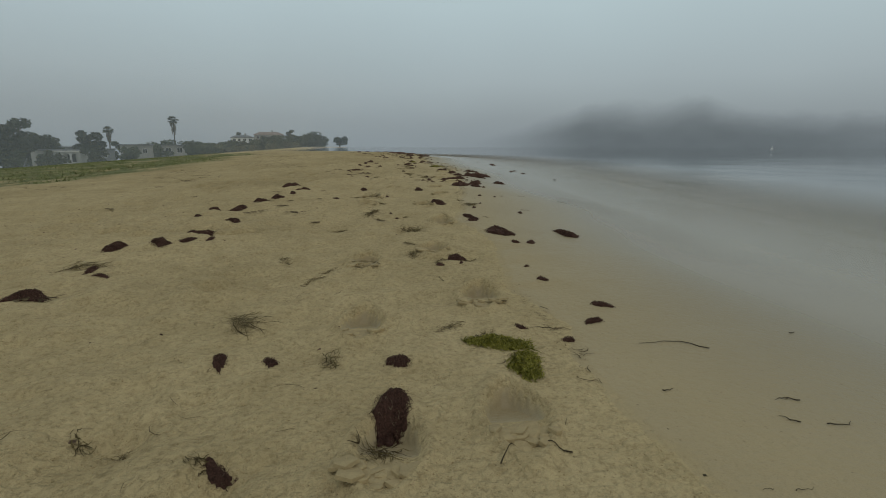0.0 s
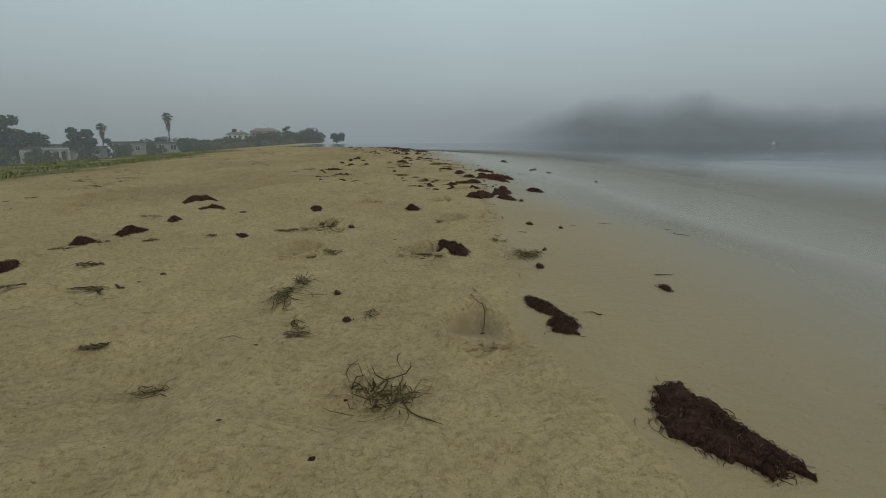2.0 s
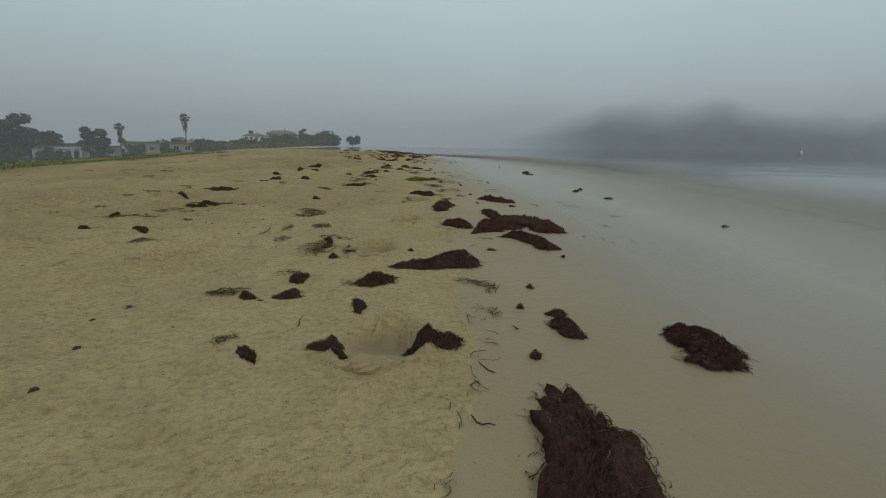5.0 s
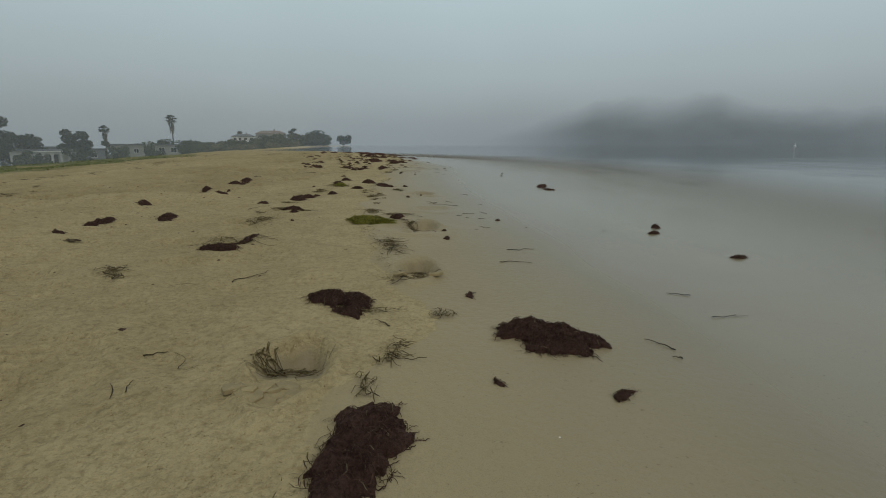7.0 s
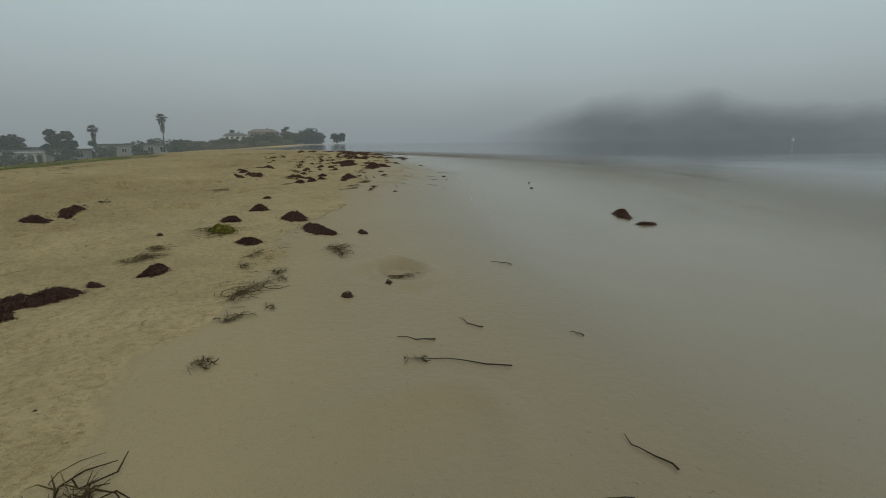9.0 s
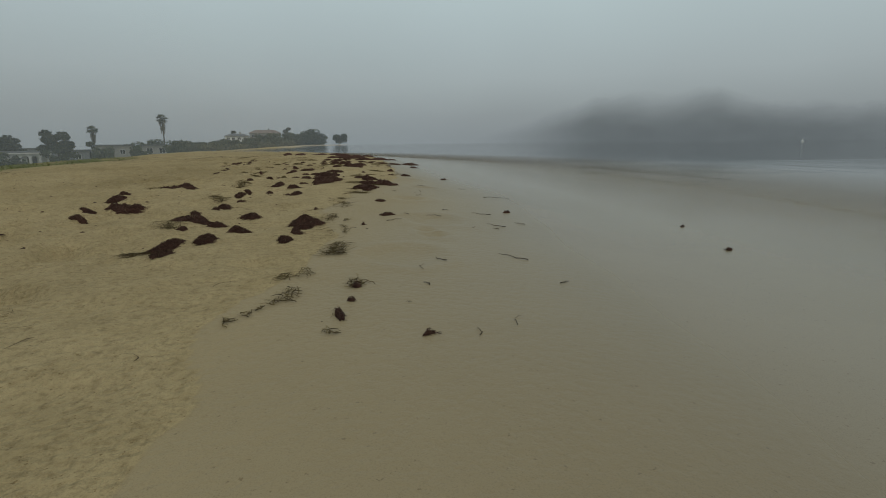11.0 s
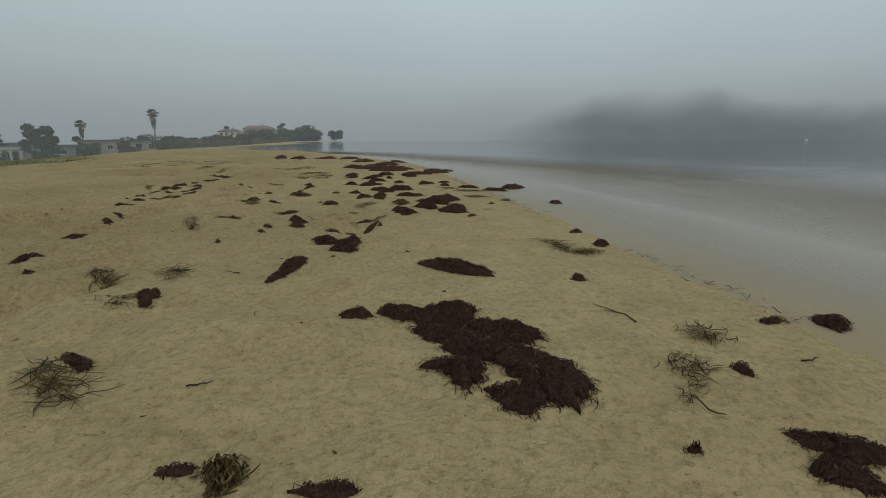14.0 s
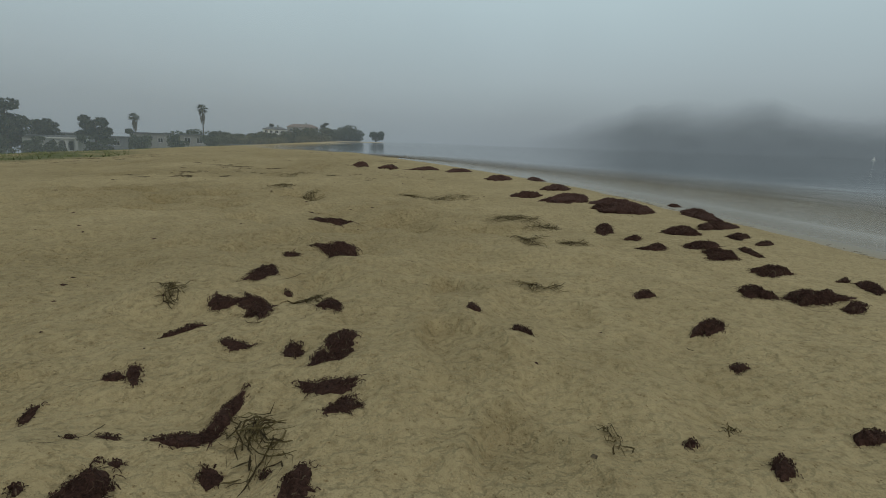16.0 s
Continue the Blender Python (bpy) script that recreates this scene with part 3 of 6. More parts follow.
BROWN = weed_material("brown_seaweed", ((0.0, (0.080, 0.040, 0.030)), (0.6, (0.130, 0.066, 0.048)), (0.93, (0.18, 0.10, 0.066)), (0.99, (0.30, 0.23, 0.14))), 0.8)
OLIVE = weed_material("dried_seaweed", ((0.0, (0.085, 0.056, 0.028)), (0.5, (0.17, 0.122, 0.05)), (0.85, (0.29, 0.22, 0.09)), (1.0, (0.40, 0.32, 0.16))), 0.75)
WRACK = weed_material("old_seaweed", ((0.0, (0.09, 0.058, 0.032)), (0.5, (0.16, 0.112, 0.058)), (1.0, (0.28, 0.205, 0.11))), 0.75)
GREEN = weed_material("green_seaweed", ((0.0, (0.15, 0.145, 0.02)), (0.5, (0.33, 0.30, 0.045)), (1.0, (0.50, 0.44, 0.10))), 0.5)
STALK = weed_material("seagrass_blade", ((0.0, (0.05, 0.036, 0.022)), (0.6, (0.085, 0.062, 0.036)), (1.0, (0.11, 0.085, 0.045))), 0.7)
WEEDS = []


def weed(kind, x, y, long, wide, turn, *more):
    """A clump (c brown, g green, o dried olive), a loose tangle (y) or a strand (s); more: further lobes of one clump."""
    WEEDS.append((kind, [(x, y, long, wide, turn), *more]))


def turned(pts, x, y, turn):
    c, n = math.cos(radians(turn)), math.sin(radians(turn))
    return [(x + u * c - v * n, y + u * n + v * c, w) for u, v, w in pts]


def heap(rng, long, wide, tall, body, hair, place, loose):
    """One lobe of a clump: its matted body and the hair and blades that stick out of it, lying along x."""
    nth, nr = (64, 14) if long > 0.12 else (40, 9) if long > 0.06 else (22, 6)
    ph = rng.uniform(0, 6.28, 6)
    amp = rng.uniform(0.06, 0.17, 3)

    def rim(q):
        lobes = 1 + amp[0] * math.sin(2 * q + ph[0]) + amp[1] * math.sin(3 * q + ph[1]) + 0.7 * amp[2] * math.sin(6 * q + ph[2])
        return lobes + 0.07 * math.sin(11 * q + ph[3]) + 0.05 * math.sin(19 * q + ph[4])

    bend = rng.uniform(-0.25, 0.25) * wide

    def top(u, v, r):
        lump = 0.85 + 0.45 * noise.noise((u * 22 + ph[0] * 9, v * 22, ph[1])) + 0.32 * noise.noise((u * 60 + ph[2] * 9, v * 60, ph[3])) + 0.14 * noise.noise((u * 170, v * 170, ph[4]))
        return tall * max(1 - r ** 2.2, 0) ** 0.6 * max(lump, 0.25)

    k0, pts = len(body.v), []
    for i in range(nr + 1):
        r = i / nr
        for j in range(nth):
            q = 2 * math.pi * j / nth
            jag = 1 + (0.09 * rng.randn() if i >= nr - 1 else 0.02 * rng.randn())
            u, v = 0.5 * long * r * math.cos(q) * rim(q) * jag, 0.5 * wide * r * math.sin(q) * rim(q) * jag
            pts.append((u, v + bend * (2 * u / long) ** 2, top(u, v, r) - (0.006 if i == nr else 0)))
    body.v += turned(pts, *place)
    for i in range(nr):
        for j in range(nth):
            a, b = k0 + i * nth + j, k0 + i * nth + (j + 1) % nth
            body.f.append((a, b, b + nth, a + nth))
    count = int(min(max(long * wide * 42000, 24), 560 if not loose else 900))
    for _ in range(count):
        q, r = rng.uniform(0, 6.28), math.sqrt(rng.uniform(0.02, 1.1))
        u, v = 0.5 * long * r * math.cos(q) * rim(q), 0.5 * wide * r * math.sin(q) * rim(q)
        stray = rng.rand() < 0.035
        go = rng.uniform(0, 6.28)
        if r > 0.8 and not stray:
            go = math.atan2(v / wide, u / long) + rng.randn() * 0.9
        span = (rng.uniform(0.25, 0.55) if loose else rng.uniform(0.08, 0.26)) * min(max(wide, 0.04), 0.10) * (1.8 if stray else 1)
        pts, curl = [], rng.randn() * (2.6 if loose else 1.5)
        for k in range(6):
            f = k / 5
            uu, vv = u + math.cos(go + curl * f) * span * f, v + math.sin(go + curl * f) * span * f
            qq = math.atan2(vv / wide, uu / long)
            rr = math.hypot(2 * uu / long, 2 * vv / wide) / rim(qq)
            lift = top(uu, vv, min(rr, 1.0)) + 0.0012 + rng.uniform(0, 0.013 if loose else 0.005) * math.sin(f * 3.1)
            pts.append((uu, vv + bend * (2 * uu / long) ** 2, lift))
        hair.ribbon(turned(pts, *place), rng.uniform(0.0016, 0.0036) if loose else rng.uniform(0.0005, 0.0017), rng.uniform(0, 3))


def draped(soup, x, y):
    """The soup's points, given in the world's plan, set on the sand and told from x, y."""
    v = np.array(soup.v)
    z0 = height(x, y)
    v[:, 2] += surface(v[:, 0], v[:, 1])[0] - z0 - 0.001
    return (v - (x, y, 0)).tolist(), z0


def tangle(rng, sp, long, wide, place):
    """Loose strands lying across one another."""
    for _ in range(int(min(max(long * wide * 5500, 7), 45))):
        u, v, go = rng.uniform(-0.45, 0.45) * long, rng.randn() * 0.26 * wide, rng.randn() * 0.8 + (math.pi if rng.rand() < 0.5 else 0)
        span, curl = min(rng.uniform(0.25, 0.9) * long, 0.20), rng.randn() * 1.9
        sp.ribbon(turned([(u + math.cos(go + curl * f) * span * (f - 0.4), v + math.sin(go + curl * f) * span * (f - 0.4) * 0.8, 0.003 + rng.uniform(0, 0.008)) for f in np.linspace(0, 1, 7)], *place), rng.uniform(0.0008, 0.0026), rng.uniform(-0.6, 0.6))
    for _ in range(int(max(long * wide * 1500, 3))):
        u, v, go, span = rng.uniform(-0.4, 0.4) * long, rng.randn() * 0.2 * wide, rng.uniform(0, 6.28), rng.uniform(0.01, 0.03)
        sp.ribbon(turned([(u + math.cos(go) * span * f, v + math.sin(go) * span * f, 0.003 + rng.uniform(0, 0.005)) for f in (0, 0.5, 1)], *place), rng.uniform(0.0015, 0.0045), rng.uniform(-0.6, 0.6))


def strand(rng, sp, long, wide, place):
    """One thin stalk."""
    wob, sway = rng.uniform(0, 6.28), rng.uniform(0.03, 0.12) * long
    line = [((f - 0.5) * long, sway * math.sin(f * rng.uniform(5, 6) + wob), 0.0022 + 0.003 * abs(math.sin(f * 7 + wob))) for f in np.linspace(0, 1, 9)]
    thick = min(max(wide * 0.2, 0.0008), 0.0017)
    sp.tube(turned(line, *place), [thick * (1 - 0.6 * f) for f in np.linspace(0, 1, 9)], 5)
    if rng.rand() < 0.25 and long > 0.06:
        j = line[rng.randint(3, 6)]
        sp.tube(turned([j, (j[0] + 0.12 * long, j[1] + 0.08 * long, 0.004), (j[0] + 0.2 * long, j[1] + 0.10 * long, 0.003)], *place), [thick * 0.7, thick * 0.5, thick * 0.3], 5)


def build_weeds():
    rng = np.random.RandomState(7)
    for kind, lobes in WEEDS:
        x, y = (sum(p[i] for p in lobes) / len(lobes) for i in (0, 1))
        s = float(inland(np.array([x]), np.array([y]))[0])
        where = "dry trodden sand" if s > 1.5 else "damp smooth sand" if s > 0.1 else "glistening wet sand"
        if kind in "cgo":
            bodies, hair = [], Soup()
            for px, py, long, wide, turn in lobes:
                body = Soup()
                bodies.append(body)
                long, wide = max(long, 0.02), max(wide, 0.012)
                tall = min(0.22 * wide + 0.007, 0.046) * (0.5 if s > 2.4 and y > 20 else 0.7 if kind == "o" else 1.0)
                long, wide = (long * 1.06, wide * 1.12) if len(lobes) > 1 else (long * 0.85, wide * 0.8) if kind != "c" else (long, wide)
                heap(rng, long * 1.03, wide * 1.05, tall, body, hair, (px, py, turn), kind != "c")
            mat = {"c": BROWN, "g": GREEN, "o": OLIVE}[kind]
            long = max(p[2] for p in lobes) * (1 + 0.4 * (len(lobes) > 1))
            hv, z0 = draped(hair, x, y)
            if long < 0.045:
                bv, body = draped(bodies[0], x, y)[0], bodies[0]
                ob = part("seaweed_scrap", bv + hv, body.f + [tuple(i + len(bv) for i in f) for f in hair.f], mat, None, smooth=True)
                tagged(ob, "small dark brown scrap of seaweed on " + where, "seaweed", "seaweed scraps on the beach")
            else:
                size = "large" if long > 0.2 else "small" if long < 0.09 else "middling"
                ob = new("seaweed_clump")
                for body in bodies:
                    part("mass", draped(body, x, y)[0], body.f, mat, ob, smooth=True)
                part("fronds", hv, hair.f, mat, ob)
                colour = {"c": "matted dark brown", "g": "tangled bright olive-green", "o": "dried olive-brown"}[kind]
                tagged(ob, f"{size} {colour} seaweed clump on {where}", "seaweed", "seaweed clumps along the tide line")
        else:
            sp = Soup()
            (tangle if kind == "y" else strand)(rng, sp, lobes[0][2], lobes[0][3], lobes[0][:2] + lobes[0][4:])
            v, z0 = draped(sp, x, y)
            if kind == "y":
                ob = part("seaweed_tangle", v, sp.f, OLIVE)
                tagged(ob, f"loose tangle of dried olive-brown seaweed strands on {where}", "seaweed", "loose seaweed tangles")
            else:
                ob = part("seagrass_strand", v, sp.f, STALK, smooth=True)
                tagged(ob, f"thin dark seagrass strand lying on {where}", "seagrass", "stray seagrass strands")
        ob.location = (x, y, z0)


weed("s", 0.81, 0.76, 0.042, 0.003, 10)
weed("s", 0.74, 0.77, 0.022, 0.003, 173)
weed("s", 0.27, 0.94, 0.071, 0.008, 50)
weed("s", 0.38, 0.95, 0.074, 0.016, 136)
weed("s", 1.09, 0.96, 0.070, 0.008, 8)
weed("s", 0.98, 0.99, 0.044, 0.013, 139)
weed("c", -0.34, 1.00, 0.081, 0.033, 136)
weed("y", 0.00, 1.01, 0.109, 0.079, 130)
weed("y", -0.39, 1.02, 0.059, 0.047, 153)
weed("s", 1.05, 1.08, 0.063, 0.012, 171)
weed("y", -0.59, 1.12, 0.058, 0.039, 174)
weed("y", -0.69, 1.16, 0.082, 0.030, 125)
weed("s", 0.77, 1.16, 0.032, 0.018, 5)
weed("c", 0.03, 1.18, 0.181, 0.080, 87)
weed("c", 0.06, 1.44, 0.066, 0.053, 159)
weed("s", 0.96, 1.45, 0.216, 0.031, 161)
weed("y", -0.15, 1.50, 0.106, 0.045, 93)
weed("c", -0.33, 1.51, 0.087, 0.029, 119)
weed("c", -0.48, 1.51, 0.104, 0.033, 105)
weed("g", 0.39, 1.52, 0.193, 0.052, 158, (0.43, 1.35, 0.164, 0.053, 79))
weed("c", 0.63, 1.52, 0.039, 0.032, 87)
weed("s", 1.48, 1.54, 0.038, 0.016, 26)
weed("y", 0.36, 1.61, 0.074, 0.028, 39)
weed("s", 0.58, 1.63, 0.099, 0.010, 169)
weed("c", 0.50, 1.64, 0.053, 0.020, 121)
weed("c", 0.79, 1.69, 0.060, 0.043, 19)
weed("y", 0.26, 1.70, 0.097, 0.036, 18)
weed("c", 0.89, 1.84, 0.085, 0.037, 125)
weed("y", -0.50, 1.85, 0.193, 0.093, 127)
weed("c", 0.76, 2.18, 0.050, 0.029, 174)
weed("c", -1.45, 2.23, 0.141, 0.074, 17)
weed("s", 0.30, 2.27, 0.048, 0.007, 114)
weed("y", -0.29, 2.31, 0.119, 0.026, 51)
weed("c", 0.75, 2.40, 0.026, 0.014, 11)
weed("y", -0.23, 2.44, 0.107, 0.022, 62)
weed("c", 0.32, 2.46, 0.044, 0.021, 176)
weed("c", 0.43, 2.48, 0.032, 0.017, 71)
weed("c", -1.29, 2.50, 0.079, 0.030, 164)
weed("y", 0.32, 2.53, 0.102, 0.027, 68)
weed("y", -0.05, 2.56, 0.112, 0.095, 135)
weed("y", 0.49, 2.57, 0.083, 0.035, 27)
weed("c", -1.38, 2.60, 0.128, 0.032, 96)
weed("c", 0.43, 2.65, 0.099, 0.069, 2)
weed("y", -0.47, 2.66, 0.092, 0.034, 119)
weed("y", -1.45, 2.66, 0.195, 0.124, 2)
weed("y", 0.19, 2.72, 0.133, 0.036, 87)
weed("c", 0.92, 2.88, 0.055, 0.041, 87)
weed("c", 0.83, 2.91, 0.058, 0.030, 105)
weed("y", 0.20, 2.96, 0.070, 0.056, 170)
weed("c", -1.46, 3.01, 0.126, 0.087, 72)
weed("c", -1.24, 3.08, 0.105, 0.083, 7)
weed("c", 1.25, 3.15, 0.187, 0.087, 99)
weed("c", -1.00, 3.19, 0.051, 0.044, 123)
weed("c", -1.15, 3.24, 0.087, 0.064, 36)
weed("c", 0.81, 3.25, 0.249, 0.109, 110, (0.84, 3.16, 0.094, 0.047, 83))
weed("y", 0.26, 3.48, 0.199, 0.110, 134)
weed("c", -1.17, 3.55, 0.175, 0.088, 152)
weed("y", -0.26, 3.60, 0.088, 0.051, 166)
weed("s", 0.84, 3.79, 0.048, 0.010, 152)
weed("c", 0.16, 3.86, 0.031, 0.021, 146)
weed("y", 0.02, 3.86, 0.105, 0.030, 105)
weed("c", -1.04, 3.88, 0.140, 0.071, 128)
weed("c", 0.72, 3.88, 0.140, 0.050, 107, (0.73, 3.74, 0.112, 0.060, 89))
weed("y", 0.23, 3.89, 0.068, 0.035, 104)
weed("s", 0.54, 3.93, 0.156, 0.004, 84)
weed("c", 1.17, 3.98, 0.055, 0.031, 93)
weed("s", 0.55, 4.04, 0.044, 0.005, 102)
weed("c", 0.12, 4.09, 0.025, 0.017, 127)
weed("y", -0.04, 4.09, 0.210, 0.054, 86)
weed("s", 1.26, 4.13, 0.086, 0.009, 16)
weed("c", -1.40, 4.20, 0.133, 0.042, 101)
weed("y", 0.00, 4.23, 0.108, 0.045, 112)
weed("c", 0.84, 4.26, 0.044, 0.027, 96)
weed("y", 0.88, 4.44, 0.110, 0.047, 66)
weed("y", 0.83, 4.44, 0.148, 0.048, 90)
weed("c", -1.35, 4.47, 0.110, 0.063, 145)
weed("c", 0.95, 4.52, 0.034, 0.016, 63)
weed("y", 0.45, 4.56, 0.194, 0.105, 83)
weed("c", -1.18, 4.56, 0.165, 0.089, 55)
weed("c", 0.57, 4.58, 0.183, 0.095, 102)
weed("y", 0.06, 4.61, 0.101, 0.053, 81)
weed("y", 0.80, 4.70, 0.061, 0.038, 172)
weed("y", 0.78, 4.73, 0.048, 0.025, 69)
weed("s", 0.96, 4.89, 0.042, 0.014, 153)
weed("c", 1.19, 4.97, 0.031, 0.019, 28)
weed("c", -0.38, 4.98, 0.122, 0.030, 126)
weed("c", -1.10, 5.01, 0.169, 0.098, 124)
weed("s", 1.28, 5.03, 0.028, 0.006, 1)
weed("c", 1.06, 5.09, 0.052, 0.025, 116)
weed("s", 1.97, 5.12, 0.149, 0.045, 24)
weed("s", 1.53, 5.17, 0.092, 0.006, 21)
weed("c", -0.97, 5.19, 0.151, 0.090, 76)
weed("y", -0.21, 5.20, 0.123, 0.069, 156)
weed("c", 0.12, 5.22, 0.043, 0.025, 124)
weed("y", -0.02, 5.27, 0.349, 0.095, 92)
weed("s", 1.98, 5.28, 0.059, 0.044, 23)
weed("s", 0.97, 5.32, 0.089, 0.013, 91)
weed("c", -0.86, 5.47, 0.112, 0.048, 92)
weed("c", 0.49, 5.78, 0.128, 0.079, 97)
weed("c", -0.58, 5.84, 0.064, 0.028, 134)
weed("c", -0.13, 5.90, 0.147, 0.057, 90)
weed("c", -0.88, 6.04, 0.094, 0.035, 134)
weed("c", -0.80, 6.05, 0.107, 0.071, 41)
weed("c", 1.33, 6.16, 0.069, 0.029, 63)
weed("c", 1.26, 6.34, 0.243, 0.098, 93)
weed("c", -1.00, 6.42, 0.193, 0.162, 84)
weed("c", 1.09, 6.50, 0.241, 0.184, 69)
weed("c", 1.35, 6.82, 0.406, 0.141, 71)
weed("c", 1.38, 7.18, 0.031, 0.022, 73)
weed("c", 0.82, 7.24, 0.082, 0.026, 127)
weed("c", 0.97, 7.25, 0.080, 0.029, 148, (1.00, 7.21, 0.065, 0.021, 120))
weed("c", 1.18, 7.27, 0.112, 0.056, 10, (1.21, 7.25, 0.059, 0.039, 173))
weed("c", 1.80, 7.27, 0.155, 0.117, 113, (1.80, 7.34, 0.140, 0.079, 12), (1.78, 7.20, 0.122, 0.076, 29))
weed("y", 0.75, 7.32, 0.060, 0.046, 50)
weed("s", 1.38, 7.34, 0.025, 0.011, 114)
weed("c", 1.50, 7.36, 0.083, 0.052, 85, (1.50, 7.30, 0.052, 0.038, 153), (1.51, 7.44, 0.056, 0.030, 13))
weed("s", 0.89, 7.42, 0.061, 0.007, 87)
weed("y", 1.36, 7.45, 0.057, 0.029, 101)
weed("c", 1.43, 7.49, 0.019, 0.011, 9)
weed("c", 1.02, 7.52, 0.096, 0.032, 97)
weed("c", 0.71, 7.64, 0.067, 0.031, 123)
weed("c", 0.82, 7.65, 0.056, 0.052, 100, (0.80, 7.63, 0.045, 0.017, 168))
weed("y", 1.39, 7.66, 0.066, 0.036, 74)
weed("y", 0.64, 7.68, 0.088, 0.062, 8)
weed("y", 0.62, 7.69, 0.076, 0.043, 25)
weed("c", 1.51, 7.69, 0.037, 0.017, 67)
weed("y", 1.35, 7.73, 0.121, 0.037, 133)
weed("y", 1.01, 7.74, 0.087, 0.042, 172)
weed("c", 1.06, 7.77, 0.119, 0.087, 50)
weed("c", 0.82, 7.81, 0.084, 0.043, 78)
weed("y", 0.78, 7.89, 0.066, 0.044, 138)
weed("c", 1.25, 7.97, 0.245, 0.083, 11, (1.33, 8.01, 0.159, 0.125, 110))
weed("c", 0.89, 8.12, 0.048, 0.030, 113)
weed("c", 1.36, 8.15, 0.080, 0.059, 13, (1.33, 8.13, 0.080, 0.035, 172))
weed("c", 1.78, 8.17, 0.012, 0.006, 16)
weed("c", 0.93, 8.21, 0.052, 0.019, 123)
weed("c", 1.50, 8.23, 0.037, 0.011, 169)
weed("c", 1.18, 8.23, 0.029, 0.010, 142)
weed("y", 0.81, 8.28, 0.245, 0.079, 98)
weed("s", 1.44, 8.31, 0.044, 0.005, 41)
weed("c", 0.85, 8.37, 0.080, 0.020, 98, (0.85, 8.29, 0.044, 0.031, 43), (0.84, 8.42, 0.034, 0.027, 73))
weed("y", 0.90, 8.43, 0.071, 0.040, 147)
weed("c", 1.74, 8.47, 0.207, 0.108, 124, (1.76, 8.35, 0.120, 0.080, 47), (1.70, 8.56, 0.119, 0.093, 162))
weed("s", 1.52, 8.48, 0.078, 0.010, 171)
weed("s", 2.35, 8.50, 0.034, 0.005, 9)
weed("y", 0.83, 8.51, 0.081, 0.041, 156)
weed("y", 0.04, 8.53, 0.118, 0.059, 153)
weed("y", 0.61, 8.60, 0.072, 0.065, 81)
weed("s", 2.22, 8.68, 0.033, 0.009, 46)
weed("s", 2.10, 8.76, 0.048, 0.019, 44)
weed("s", 2.21, 8.77, 0.107, 0.006, 57)
weed("s", 0.50, 8.79, 0.180, 0.019, 83)
weed("s", 2.39, 8.80, 0.042, 0.025, 32)
weed("c", 1.63, 8.81, 0.181, 0.153, 146, (1.57, 8.69, 0.155, 0.065, 31))
weed("y", 0.76, 8.82, 0.107, 0.072, 115)
weed("y", 0.60, 8.82, 0.153, 0.022, 88)
weed("c", 1.45, 8.84, 0.161, 0.126, 107)
weed("c", -0.13, 8.90, 0.090, 0.046, 142)
weed("c", -0.40, 8.90, 0.088, 0.045, 107)
weed("c", 1.87, 8.99, 0.309, 0.239, 179, (1.92, 8.85, 0.219, 0.143, 93), (1.77, 9.04, 0.196, 0.123, 47), (1.73, 8.86, 0.148, 0.095, 50))
weed("c", 1.71, 9.26, 0.296, 0.088, 94)
weed("s", 2.47, 9.31, 0.065, 0.031, 19)
weed("c", -0.47, 9.32, 0.188, 0.047, 109)
weed("y", 0.62, 9.32, 0.215, 0.079, 64)
weed("y", 0.62, 9.46, 0.208, 0.072, 135)
weed("c", 1.45, 9.62, 0.242, 0.117, 71, (1.42, 9.45, 0.092, 0.069, 89))
weed("c", 3.51, 9.66, 0.063, 0.021, 18)
weed("c", 1.96, 9.78, 0.059, 0.024, 41)
weed("c", 1.72, 9.82, 0.033, 0.013, 118)
weed("y", 1.46, 9.83, 0.086, 0.040, 97)
weed("c", -0.21, 9.89, 0.136, 0.093, 132)
weed("s", 0.99, 9.90, 0.052, 0.006, 99)
weed("s", 2.80, 9.91, 0.098, 0.022, 20)
weed("y", 1.50, 9.95, 0.059, 0.030, 43)
weed("y", 1.28, 9.96, 0.135, 0.087, 171)
weed("s", 2.20, 9.98, 0.024, 0.010, 169)
weed("c", -0.14, 9.99, 0.133, 0.056, 85)
weed("y", 1.52, 10.00, 0.146, 0.028, 84)
weed("s", 1.04, 10.03, 0.106, 0.003, 116)
weed("s", 2.20, 10.06, 0.082, 0.019, 125)
weed("s", 0.97, 10.07, 0.050, 0.009, 13)
weed("c", 1.89, 10.10, 0.206, 0.107, 176, (1.90, 10.02, 0.148, 0.093, 172), (2.00, 10.04, 0.103, 0.047, 178))
weed("c", 0.55, 10.10, 0.105, 0.035, 109)
weed("c", -0.24, 10.12, 0.130, 0.068, 102)
weed("s", 1.49, 10.17, 0.072, 0.014, 123)
weed("y", 1.66, 10.23, 0.072, 0.056, 78)
weed("y", 1.47, 10.27, 0.117, 0.025, 172)
weed("s", 2.61, 10.35, 0.157, 0.007, 12)
weed("c", 1.76, 10.40, 0.056, 0.020, 77)
weed("c", 1.33, 10.40, 0.134, 0.084, 127, (1.41, 10.35, 0.125, 0.080, 103), (1.40, 10.27, 0.094, 0.044, 141))
weed("c", -0.50, 10.42, 0.125, 0.051, 134)
weed("s", 2.57, 10.58, 0.095, 0.024, 179)
weed("y", 1.60, 10.63, 0.204, 0.095, 47)
weed("s", 1.02, 10.74, 0.158, 0.038, 61)
weed("y", 0.54, 10.77, 0.192, 0.033, 121)
